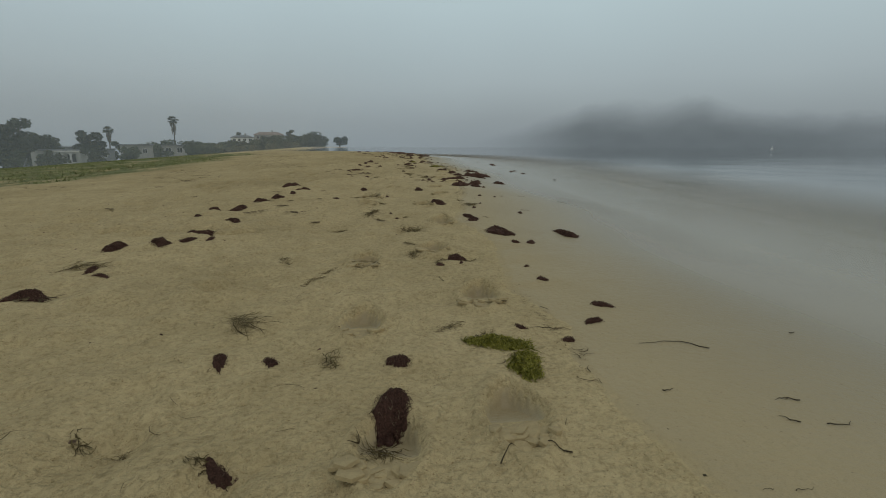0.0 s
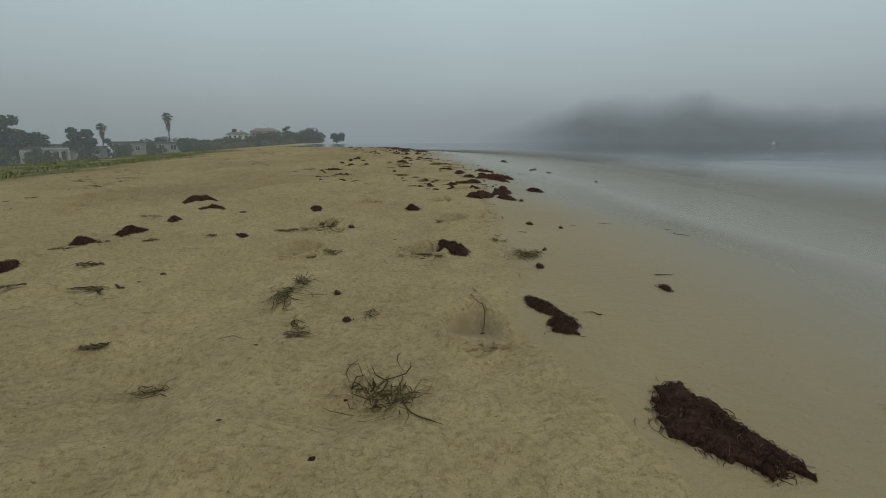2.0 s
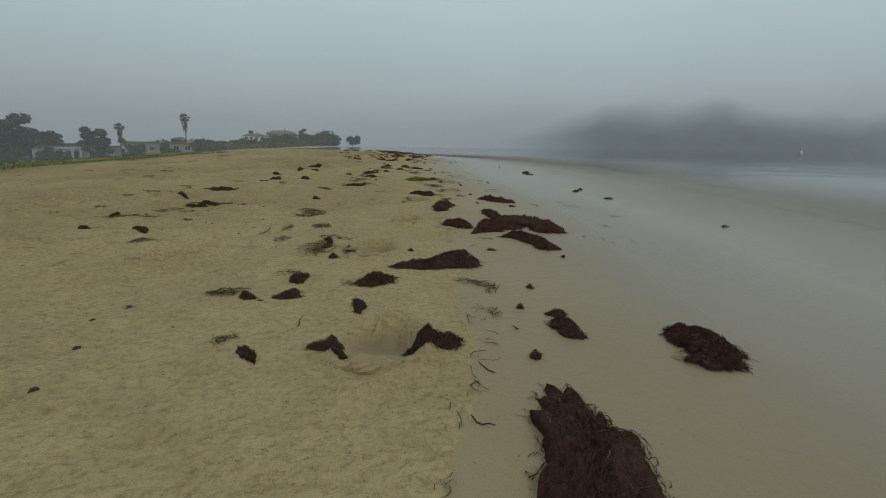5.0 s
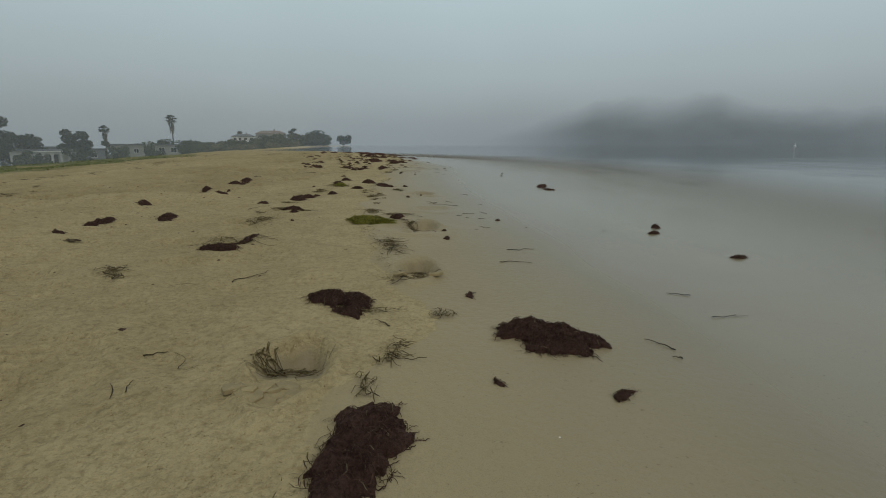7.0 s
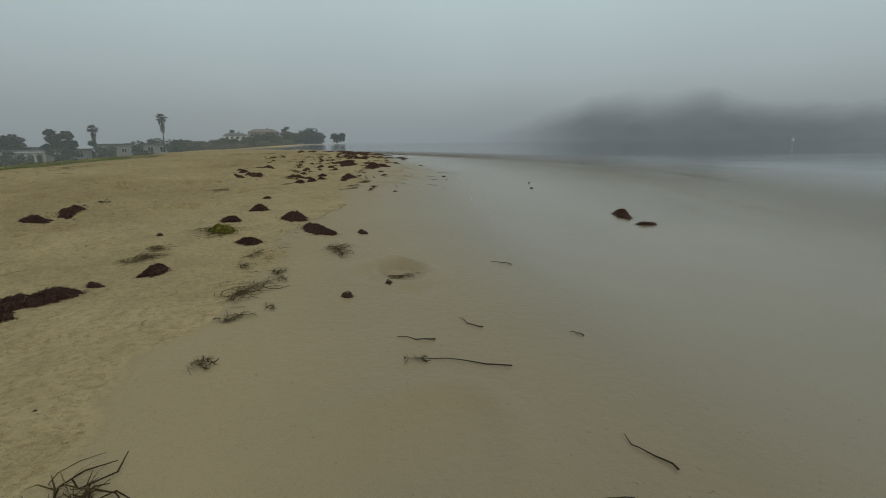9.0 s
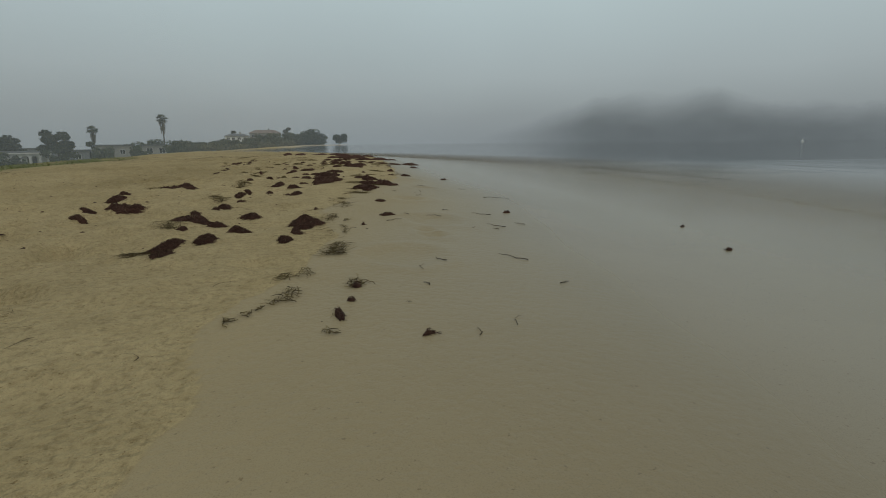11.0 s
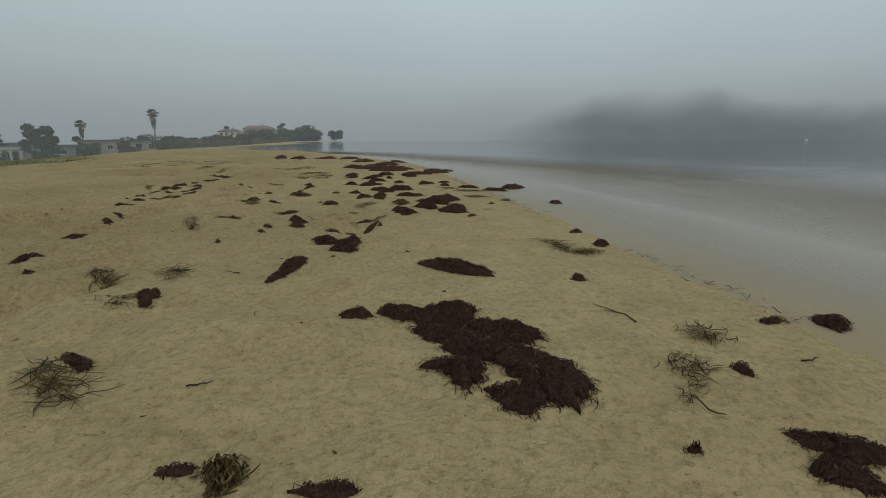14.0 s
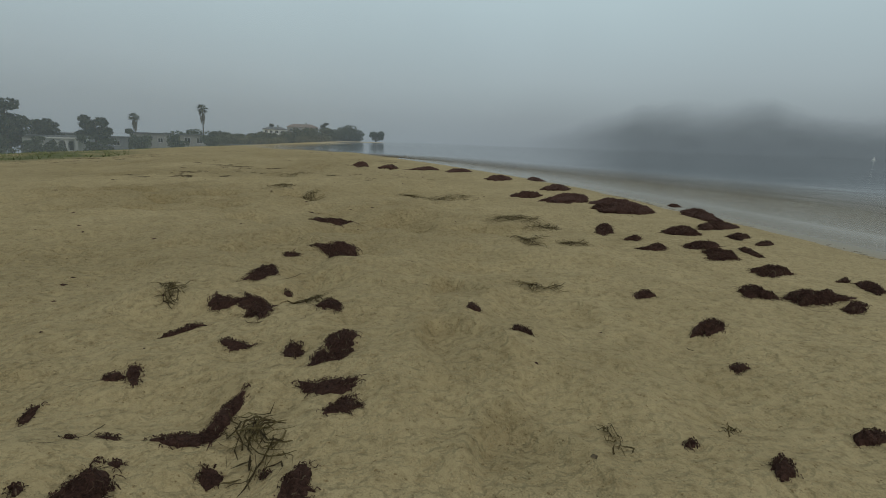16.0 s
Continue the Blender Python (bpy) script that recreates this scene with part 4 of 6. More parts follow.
weed("s", 2.04, 10.90, 0.147, 0.015, 11)
weed("c", -0.41, 11.02, 0.205, 0.088, 159)
weed("s", 2.14, 11.18, 0.156, 0.019, 16)
weed("y", 1.54, 11.19, 0.382, 0.081, 97)
weed("c", 3.35, 11.29, 0.107, 0.036, 11)
weed("c", 1.81, 11.36, 0.060, 0.025, 79)
weed("c", 0.80, 11.41, 0.274, 0.068, 70, (0.76, 11.22, 0.161, 0.082, 154))
weed("y", 0.76, 11.43, 0.360, 0.255, 143)
weed("c", 1.82, 11.55, 0.033, 0.026, 64)
weed("s", 1.77, 11.58, 0.046, 0.006, 122)
weed("s", 1.70, 11.58, 0.090, 0.007, 2)
weed("y", 1.72, 11.63, 0.041, 0.021, 173)
weed("s", 2.02, 11.67, 0.019, 0.003, 0)
weed("s", 1.74, 11.72, 0.064, 0.008, 36)
weed("c", -0.20, 11.75, 0.140, 0.046, 130)
weed("y", 1.66, 11.76, 0.159, 0.030, 96)
weed("s", 2.09, 11.77, 0.055, 0.008, 2)
weed("y", 1.64, 11.85, 0.103, 0.048, 137)
weed("s", 2.37, 11.90, 0.018, 0.013, 114)
weed("g", 1.41, 11.91, 0.233, 0.098, 154, (1.47, 11.84, 0.156, 0.062, 139), (1.36, 11.87, 0.101, 0.056, 93))
weed("c", 3.25, 11.96, 0.085, 0.046, 32)
weed("c", -0.18, 12.00, 0.118, 0.049, 135)
weed("c", 0.95, 12.03, 0.037, 0.013, 131)
weed("s", 2.94, 12.03, 0.041, 0.007, 2)
weed("c", 1.58, 12.05, 0.134, 0.062, 75)
weed("s", 1.73, 12.08, 0.044, 0.011, 139)
weed("c", 2.24, 12.10, 0.034, 0.016, 19)
weed("c", -0.17, 12.10, 0.147, 0.101, 97)
weed("s", 2.04, 12.11, 0.024, 0.014, 15)
weed("s", 2.14, 12.12, 0.055, 0.007, 6)
weed("y", 0.76, 12.13, 0.215, 0.131, 142)
weed("y", 1.60, 12.16, 0.165, 0.058, 170)
weed("s", 2.00, 12.19, 0.037, 0.016, 8)
weed("c", 3.40, 12.21, 0.141, 0.049, 58)
weed("c", 0.12, 12.31, 0.271, 0.084, 93)
weed("s", 2.08, 12.31, 0.093, 0.018, 15)
weed("y", 1.42, 12.33, 0.190, 0.064, 102)
weed("s", 2.20, 12.42, 0.096, 0.018, 110)
weed("y", 0.65, 12.48, 0.109, 0.028, 127)
weed("y", 0.87, 12.52, 0.299, 0.055, 159)
weed("c", 0.88, 12.53, 0.119, 0.063, 166, (0.90, 12.40, 0.068, 0.042, 105))
weed("s", 0.59, 12.71, 0.143, 0.034, 40)
weed("s", 1.96, 12.73, 0.213, 0.008, 171)
weed("y", 1.87, 12.74, 0.049, 0.016, 175)
weed("y", 1.45, 12.76, 0.065, 0.055, 131)
weed("s", 1.88, 12.85, 0.087, 0.010, 172)
weed("s", 2.28, 12.90, 0.036, 0.014, 133)
weed("c", 0.58, 12.95, 0.102, 0.048, 143)
weed("s", 2.02, 12.95, 0.079, 0.008, 129)
weed("y", 0.76, 12.98, 0.111, 0.057, 143)
weed("y", 1.44, 13.02, 0.085, 0.038, 44)
weed("y", 1.51, 13.10, 0.053, 0.027, 92)
weed("c", -0.38, 13.14, 0.195, 0.079, 125)
weed("c", 1.71, 13.17, 0.037, 0.030, 125)
weed("y", 1.42, 13.25, 0.200, 0.041, 71)
weed("c", 0.83, 13.27, 0.182, 0.112, 40, (0.81, 13.14, 0.125, 0.068, 137))
weed("c", 1.83, 13.28, 0.042, 0.014, 89)
weed("c", 0.93, 13.40, 0.067, 0.028, 147)
weed("y", 1.48, 13.41, 0.127, 0.033, 105)
weed("y", 1.88, 13.42, 0.118, 0.043, 23)
weed("y", 1.34, 13.55, 0.090, 0.029, 110)
weed("c", 1.05, 13.55, 0.163, 0.063, 93)
weed("s", 2.26, 13.59, 0.079, 0.026, 158)
weed("y", 1.33, 13.72, 0.118, 0.027, 83)
weed("c", 0.04, 13.75, 0.125, 0.050, 155)
weed("y", 1.65, 13.76, 0.195, 0.044, 96)
weed("y", 0.91, 13.77, 0.158, 0.090, 71)
weed("y", 0.91, 13.92, 0.108, 0.071, 111)
weed("c", 1.26, 13.97, 0.119, 0.068, 130)
weed("c", 0.01, 14.05, 0.134, 0.034, 108)
weed("c", 1.73, 14.12, 0.086, 0.030, 110)
weed("c", 1.51, 14.21, 0.331, 0.083, 116)
weed("c", -0.25, 14.22, 0.168, 0.078, 98)
weed("c", 0.80, 14.22, 0.049, 0.021, 127)
weed("y", 1.05, 14.24, 0.272, 0.158, 116)
weed("g", 1.07, 14.25, 0.153, 0.081, 128)
weed("c", 1.02, 14.59, 0.165, 0.074, 117)
weed("c", 1.35, 14.59, 0.215, 0.116, 110)
weed("c", 3.45, 14.67, 0.123, 0.057, 15)
weed("c", -0.17, 14.94, 0.238, 0.114, 138)
weed("c", 1.07, 15.01, 0.214, 0.085, 110)
weed("c", 3.49, 15.09, 0.380, 0.110, 67)
weed("c", -0.12, 15.21, 0.199, 0.096, 80)
weed("c", 1.00, 15.59, 0.115, 0.047, 110)
weed("c", 1.94, 15.83, 0.029, 0.011, 26)
weed("s", 2.05, 15.84, 0.041, 0.006, 80)
weed("y", 1.73, 15.85, 0.032, 0.015, 105)
weed("s", 2.15, 15.91, 0.069, 0.004, 65)
weed("y", 1.51, 15.92, 0.053, 0.010, 97)
weed("c", 1.75, 15.95, 0.073, 0.020, 101)
weed("y", 1.54, 15.97, 0.037, 0.021, 143)
weed("y", 1.56, 16.01, 0.041, 0.015, 64)
weed("s", 1.91, 16.03, 0.014, 0.003, 177)
weed("c", 1.77, 16.05, 0.017, 0.011, 167)
weed("y", 1.58, 16.07, 0.057, 0.019, 64)
weed("y", 1.61, 16.13, 0.114, 0.033, 78)
weed("c", 1.78, 16.18, 0.032, 0.027, 123)
weed("s", 1.97, 16.19, 0.027, 0.015, 115)
weed("y", 1.77, 16.21, 0.082, 0.051, 100)
weed("s", 2.39, 16.25, 0.038, 0.020, 27)
weed("y", 1.58, 16.29, 0.082, 0.037, 21)
weed("y", 1.63, 16.33, 0.077, 0.026, 103)
weed("s", 1.97, 16.36, 0.084, 0.003, 83)
weed("s", 2.04, 16.47, 0.083, 0.015, 110)
weed("y", 1.69, 16.55, 0.081, 0.052, 160)
weed("s", 2.31, 16.55, 0.110, 0.032, 153)
weed("c", 1.10, 16.64, 0.151, 0.050, 98)
weed("y", 1.69, 16.64, 0.169, 0.064, 98)
weed("y", 0.99, 16.70, 0.141, 0.059, 155)
weed("c", 1.05, 16.80, 0.148, 0.069, 65)
weed("c", 1.48, 16.82, 0.119, 0.052, 100)
weed("c", 1.17, 16.88, 0.133, 0.075, 106)
weed("c", 3.40, 16.89, 0.045, 0.021, 24)
weed("y", 1.70, 16.92, 0.039, 0.016, 113)
weed("c", 1.50, 16.96, 0.085, 0.038, 120)
weed("y", 1.70, 16.98, 0.074, 0.019, 97)
weed("s", 1.79, 17.00, 0.011, 0.005, 32)
weed("s", 1.73, 17.03, 0.033, 0.003, 159)
weed("y", 1.68, 17.07, 0.055, 0.011, 106)
weed("c", 1.24, 17.07, 0.115, 0.068, 129)
weed("s", 2.27, 17.09, 0.028, 0.005, 61)
weed("c", 1.77, 17.11, 0.022, 0.015, 115)
weed("s", 2.38, 17.12, 0.027, 0.013, 171)
weed("c", 0.98, 17.17, 0.076, 0.036, 130)
weed("s", 2.40, 17.21, 0.095, 0.023, 152)
weed("c", 1.50, 17.21, 0.156, 0.109, 102, (1.51, 17.09, 0.122, 0.057, 100), (1.53, 17.22, 0.121, 0.052, 130))
weed("s", 1.91, 17.23, 0.075, 0.009, 14)
weed("y", 1.61, 17.25, 0.036, 0.023, 143)
weed("y", 1.69, 17.25, 0.067, 0.025, 105)
weed("y", 0.89, 17.26, 0.176, 0.082, 105)
weed("c", 1.09, 17.27, 0.099, 0.058, 135)
weed("y", 1.60, 17.32, 0.058, 0.036, 148)
weed("s", 2.55, 17.32, 0.054, 0.015, 157)
weed("c", 1.22, 17.39, 0.104, 0.077, 126)
weed("y", 1.60, 17.40, 0.103, 0.037, 108)
weed("c", 1.88, 17.40, 0.077, 0.039, 146)
weed("c", 0.93, 17.42, 0.275, 0.082, 140)
weed("s", 1.98, 17.43, 0.031, 0.013, 146)
weed("s", 2.12, 17.43, 0.078, 0.021, 176)
weed("c", 3.55, 17.49, 0.040, 0.018, 43)
weed("s", 2.40, 17.57, 0.106, 0.020, 172)
weed("c", 0.32, 17.59, 0.107, 0.040, 154)
weed("c", 0.89, 17.60, 0.126, 0.041, 117)
weed("s", 2.21, 17.64, 0.037, 0.010, 7)
weed("c", 1.49, 17.71, 0.030, 0.017, 122)
weed("c", 2.58, 17.71, 0.051, 0.025, 40)
weed("c", 0.95, 17.74, 0.081, 0.021, 127)
weed("y", 1.64, 17.83, 0.204, 0.018, 99)
weed("c", 0.96, 17.85, 0.213, 0.057, 104)
weed("c", 0.22, 17.90, 0.117, 0.047, 147)
weed("c", 1.85, 17.95, 0.056, 0.037, 170)
weed("c", 0.36, 17.98, 0.199, 0.135, 152)
weed("c", 1.00, 18.06, 0.066, 0.032, 136)
weed("y", 1.61, 18.09, 0.106, 0.036, 101)
weed("y", 0.80, 18.28, 0.203, 0.082, 130)
weed("c", 0.17, 18.31, 0.196, 0.081, 93)
weed("s", 2.12, 18.37, 0.092, 0.007, 65)
weed("y", 1.63, 18.39, 0.068, 0.032, 83)
weed("s", 1.87, 18.40, 0.016, 0.005, 76)
weed("y", 1.70, 18.44, 0.144, 0.088, 140)
weed("c", 1.27, 18.44, 0.112, 0.047, 81, (1.27, 18.48, 0.063, 0.045, 168), (1.22, 18.44, 0.043, 0.022, 142))
weed("c", 0.89, 18.46, 0.201, 0.050, 95)
weed("y", 1.75, 18.46, 0.053, 0.042, 56)
weed("s", 2.10, 18.52, 0.033, 0.009, 84)
weed("s", 2.71, 18.56, 0.230, 0.027, 21)
weed("s", 1.95, 18.61, 0.027, 0.008, 179)
weed("c", 1.06, 18.61, 0.120, 0.037, 116)
weed("c", 0.91, 18.62, 0.138, 0.036, 116)
weed("s", 2.15, 18.67, 0.099, 0.018, 92)
weed("c", 0.06, 18.67, 0.144, 0.053, 127)
weed("y", 1.67, 18.67, 0.085, 0.038, 82)
weed("s", 1.32, 18.67, 0.025, 0.004, 171)
weed("s", 1.62, 18.74, 0.066, 0.011, 130)
weed("c", 1.73, 18.81, 0.165, 0.115, 20, (1.76, 18.69, 0.132, 0.061, 73), (1.75, 18.62, 0.059, 0.049, 113), (1.68, 18.76, 0.079, 0.065, 170))
weed("c", 1.18, 18.90, 0.120, 0.071, 132)
weed("c", 0.19, 19.03, 0.139, 0.050, 135)
weed("y", 1.80, 19.05, 0.124, 0.055, 178)
weed("s", 2.54, 19.10, 0.059, 0.025, 1)
weed("s", 2.20, 19.13, 0.078, 0.021, 10)
weed("c", 0.29, 19.15, 0.255, 0.103, 142)
weed("c", 1.76, 19.19, 0.130, 0.097, 156, (1.88, 19.13, 0.178, 0.137, 126))
weed("y", 0.12, 19.20, 0.434, 0.176, 116)
weed("c", 1.21, 19.23, 0.069, 0.038, 159)
weed("c", 1.01, 19.24, 0.177, 0.067, 79)
weed("y", 1.65, 19.25, 0.239, 0.087, 150)
weed("y", 0.70, 19.25, 0.220, 0.085, 97)
weed("c", 1.35, 19.37, 0.182, 0.123, 62, (1.32, 19.24, 0.136, 0.034, 81))
weed("y", 0.67, 19.46, 0.138, 0.051, 126)
weed("c", 1.74, 19.67, 0.204, 0.115, 113)
weed("c", 0.66, 19.73, 0.082, 0.043, 140)
weed("c", 1.35, 19.67, 0.240, 0.130, 160, (1.43, 19.57, 0.200, 0.120, 101))
weed("c", 1.16, 19.76, 0.104, 0.070, 127)
weed("c", 0.82, 19.81, 0.105, 0.045, 118)
weed("c", 1.05, 19.88, 0.068, 0.026, 170)
weed("c", 1.69, 19.88, 0.100, 0.046, 144, (1.65, 19.84, 0.070, 0.048, 157))
weed("c", 1.50, 19.90, 0.006, 0.004, 15)
weed("o", 0.93, 19.93, 0.073, 0.042, 118)
weed("c", 0.87, 19.95, 0.051, 0.018, 3)
weed("y", 1.59, 20.04, 0.100, 0.031, 53)
weed("c", 1.72, 20.10, 0.052, 0.021, 83)
weed("y", 1.63, 20.12, 0.089, 0.076, 38)
weed("s", 1.88, 20.13, 0.046, 0.017, 10)
weed("s", 0.83, 20.16, 0.039, 0.008, 15)
weed("y", 0.60, 20.18, 0.190, 0.044, 129)
weed("c", 2.52, 20.19, 0.099, 0.037, 54)
weed("y", 1.75, 20.25, 0.102, 0.077, 68)
weed("c", 0.59, 20.28, 0.106, 0.032, 128)
weed("y", 2.00, 20.33, 0.067, 0.025, 15)
weed("c", 2.12, 20.33, 0.114, 0.059, 45)
weed("c", 1.97, 20.33, 0.062, 0.026, 20)
weed("s", 1.64, 20.40, 0.143, 0.018, 103)
weed("c", 1.17, 20.47, 0.124, 0.065, 139, (1.27, 20.44, 0.126, 0.103, 115), (1.24, 20.35, 0.110, 0.061, 135), (1.30, 20.25, 0.159, 0.101, 137), (1.36, 20.32, 0.127, 0.074, 156), (1.38, 20.13, 0.191, 0.094, 109), (1.25, 20.17, 0.097, 0.071, 129), (1.32, 20.06, 0.084, 0.062, 123))
weed("c", 1.06, 20.48, 0.072, 0.042, 167)
weed("y", 0.51, 20.62, 0.083, 0.076, 73)
weed("c", 0.56, 20.64, 0.099, 0.046, 99)
weed("c", 1.67, 20.68, 0.051, 0.034, 45)
weed("c", 1.34, 20.84, 0.208, 0.100, 133)
weed("y", 0.35, 20.87, 0.173, 0.062, 121)
weed("y", 0.53, 20.88, 0.120, 0.066, 126)
weed("s", 0.69, 20.89, 0.048, 0.025, 162)
weed("c", 0.85, 20.91, 0.228, 0.057, 80)
weed("c", 0.05, 21.04, 0.096, 0.031, 127)
weed("y", 1.85, 21.04, 0.139, 0.070, 51)
weed("y", 1.79, 21.15, 0.236, 0.072, 93)
weed("c", 1.98, 21.21, 0.102, 0.049, 43)
weed("c", 1.00, 21.21, 0.192, 0.085, 85)
weed("c", -0.09, 21.26, 0.168, 0.065, 108)
weed("c", 0.92, 21.36, 0.145, 0.085, 102)
weed("c", 0.50, 21.41, 0.047, 0.016, 109)
weed("c", 1.99, 21.49, 0.070, 0.030, 30)
weed("c", 1.00, 21.54, 0.052, 0.013, 176)
weed("c", 0.93, 21.55, 0.065, 0.021, 177)
weed("s", 0.74, 21.59, 0.030, 0.005, 95)
weed("c", -0.11, 21.59, 0.144, 0.066, 140)
weed("c", 0.63, 21.59, 0.028, 0.027, 51)
weed("c", 1.13, 21.60, 0.021, 0.006, 179)
weed("y", 0.88, 21.65, 0.027, 0.016, 7)
weed("c", 0.90, 21.65, 0.039, 0.023, 50)
weed("c", 0.63, 21.70, 0.038, 0.033, 178)
weed("c", 1.09, 21.72, 0.097, 0.039, 49)
weed("s", 0.56, 21.73, 0.043, 0.005, 136)
weed("c", 0.75, 21.75, 0.104, 0.043, 117, (0.76, 21.69, 0.067, 0.037, 145), (0.75, 21.81, 0.064, 0.039, 151))
weed("y", 1.02, 21.79, 0.054, 0.030, 7)
weed("y", 0.95, 21.83, 0.030, 0.021, 35)
weed("y", 0.27, 21.83, 0.160, 0.028, 97)
weed("s", 0.80, 21.86, 0.079, 0.007, 117)
weed("s", 0.90, 21.90, 0.041, 0.005, 175)
weed("c", 1.60, 21.90, 0.049, 0.019, 26)
weed("c", 1.06, 21.91, 0.077, 0.049, 151)
weed("y", 1.12, 21.93, 0.084, 0.049, 13)
weed("c", 0.43, 21.93, 0.066, 0.023, 141)
weed("y", 0.40, 21.94, 0.117, 0.040, 13)
weed("c", -0.17, 21.98, 0.139, 0.035, 127)
weed("s", 1.58, 22.01, 0.055, 0.028, 152)
weed("y", 0.64, 22.02, 0.078, 0.052, 175)
weed("c", 0.68, 22.03, 0.080, 0.041, 40)
weed("y", 1.00, 22.08, 0.061, 0.043, 45)
weed("c", 1.54, 22.09, 0.202, 0.133, 70)
weed("c", 1.24, 22.13, 0.062, 0.058, 127, (1.27, 22.03, 0.122, 0.081, 119), (1.27, 21.96, 0.100, 0.046, 92))
weed("s", 1.75, 22.16, 0.056, 0.020, 21)
weed("c", 1.41, 22.23, 0.131, 0.097, 122)
weed("c", -0.25, 22.26, 0.103, 0.026, 137)
weed("y", 1.05, 22.30, 0.120, 0.060, 63)
weed("c", 0.54, 22.34, 0.064, 0.021, 151)
weed("s", 0.92, 22.35, 0.082, 0.020, 176)
weed("y", 0.41, 22.36, 0.079, 0.046, 69)
weed("s", 0.83, 22.37, 0.093, 0.007, 59)
weed("y", 0.39, 22.39, 0.131, 0.040, 156)
weed("c", 0.85, 22.39, 0.074, 0.046, 1)
weed("o", 1.27, 22.43, 0.164, 0.070, 97)
weed("c", 1.83, 22.45, 0.043, 0.015, 34)
weed("c", 0.83, 22.53, 0.061, 0.030, 14)
weed("c", -0.37, 22.55, 0.104, 0.028, 127, (-0.32, 22.49, 0.078, 0.030, 168), (-0.27, 22.47, 0.045, 0.020, 133))
weed("c", 0.78, 22.56, 0.029, 0.015, 15)
weed("o", 0.37, 22.58, 0.090, 0.073, 137)
weed("c", 1.55, 22.60, 0.200, 0.126, 32, (1.47, 22.49, 0.176, 0.078, 175), (1.51, 22.43, 0.084, 0.072, 162))
weed("c", 1.01, 22.62, 0.036, 0.018, 24)
weed("o", 1.14, 22.63, 0.137, 0.049, 80)
weed("c", 1.99, 22.70, 0.077, 0.024, 28)
weed("c", -0.44, 22.72, 0.063, 0.049, 179)
weed("c", 1.04, 22.75, 0.095, 0.073, 113)
weed("c", 1.14, 22.78, 0.205, 0.067, 89)
weed("c", 1.35, 22.79, 0.165, 0.068, 26)
weed("c", 2.38, 22.80, 0.169, 0.055, 49)
weed("y", 1.81, 22.84, 0.188, 0.073, 32)
weed("o", 0.61, 22.91, 0.121, 0.078, 14)
weed("c", 0.39, 22.98, 0.059, 0.025, 54)
weed("c", -0.52, 22.98, 0.020, 0.009, 140)
weed("c", -0.21, 22.98, 0.062, 0.038, 111)
weed("c", -0.46, 23.00, 0.057, 0.056, 19, (-0.46, 23.05, 0.038, 0.013, 173))
weed("c", 0.97, 23.02, 0.087, 0.051, 29)
weed("c", 0.84, 23.03, 0.048, 0.024, 10)
weed("c", -0.26, 23.03, 0.018, 0.013, 128)
weed("c", 0.31, 23.05, 0.019, 0.011, 26)
weed("c", 0.59, 23.07, 0.065, 0.027, 16)
weed("y", 0.21, 23.07, 0.073, 0.031, 75)
weed("y", -0.29, 23.09, 0.150, 0.049, 112)
weed("y", 0.40, 23.10, 0.042, 0.023, 34)
weed("c", -0.54, 23.10, 0.020, 0.010, 146)
weed("c", -0.50, 23.12, 0.037, 0.018, 164)
weed("c", -0.36, 23.17, 0.109, 0.031, 86, (-0.39, 23.11, 0.082, 0.034, 11), (-0.33, 23.04, 0.048, 0.024, 130))
weed("c", -0.66, 23.19, 0.047, 0.016, 89)
weed("s", 1.63, 23.21, 0.193, 0.017, 67)
weed("c", -0.21, 23.22, 0.107, 0.031, 167, (-0.18, 23.15, 0.058, 0.043, 109))
weed("c", 1.31, 23.24, 0.155, 0.140, 164, (1.16, 23.23, 0.150, 0.086, 149), (1.19, 23.07, 0.099, 0.043, 12))
weed("y", 1.86, 23.27, 0.236, 0.086, 34)
weed("c", -0.56, 23.30, 0.070, 0.020, 119, (-0.59, 23.29, 0.041, 0.020, 165))
weed("c", 0.55, 23.31, 0.044, 0.023, 25)
weed("c", -0.30, 23.37, 0.080, 0.033, 104)
weed("c", -0.21, 23.37, 0.113, 0.047, 100, (-0.26, 23.58, 0.059, 0.047, 161), (-0.23, 23.31, 0.055, 0.045, 153))
weed("y", 1.69, 23.39, 0.135, 0.099, 39)
weed("c", -0.42, 23.41, 0.067, 0.031, 173)
weed("c", 0.16, 23.44, 0.066, 0.028, 110)
weed("c", 0.60, 23.49, 0.082, 0.044, 24)
weed("c", 2.11, 23.51, 0.283, 0.078, 34)
weed("c", -0.57, 23.51, 0.082, 0.033, 25)
weed("c", 0.07, 23.55, 0.045, 0.028, 98)
weed("c", 1.90, 23.59, 0.222, 0.055, 29)
weed("c", -0.44, 23.62, 0.157, 0.057, 120)
weed("c", -0.53, 23.64, 0.070, 0.048, 155)
weed("c", 1.71, 23.66, 0.072, 0.065, 142)
weed("y", -0.33, 23.66, 0.125, 0.067, 105)
weed("c", 1.11, 23.67, 0.102, 0.042, 28)
weed("y", -0.68, 23.71, 0.124, 0.049, 119)
weed("c", 0.56, 23.74, 0.062, 0.038, 32)
weed("c", 1.06, 23.75, 0.152, 0.079, 10)
weed("c", 1.55, 23.78, 0.185, 0.062, 46)
weed("c", 0.92, 23.78, 0.088, 0.081, 75)
weed("c", -0.41, 23.79, 0.029, 0.022, 127)
weed("y", 0.29, 23.81, 0.117, 0.045, 6)
weed("c", 1.33, 23.85, 0.135, 0.048, 58)
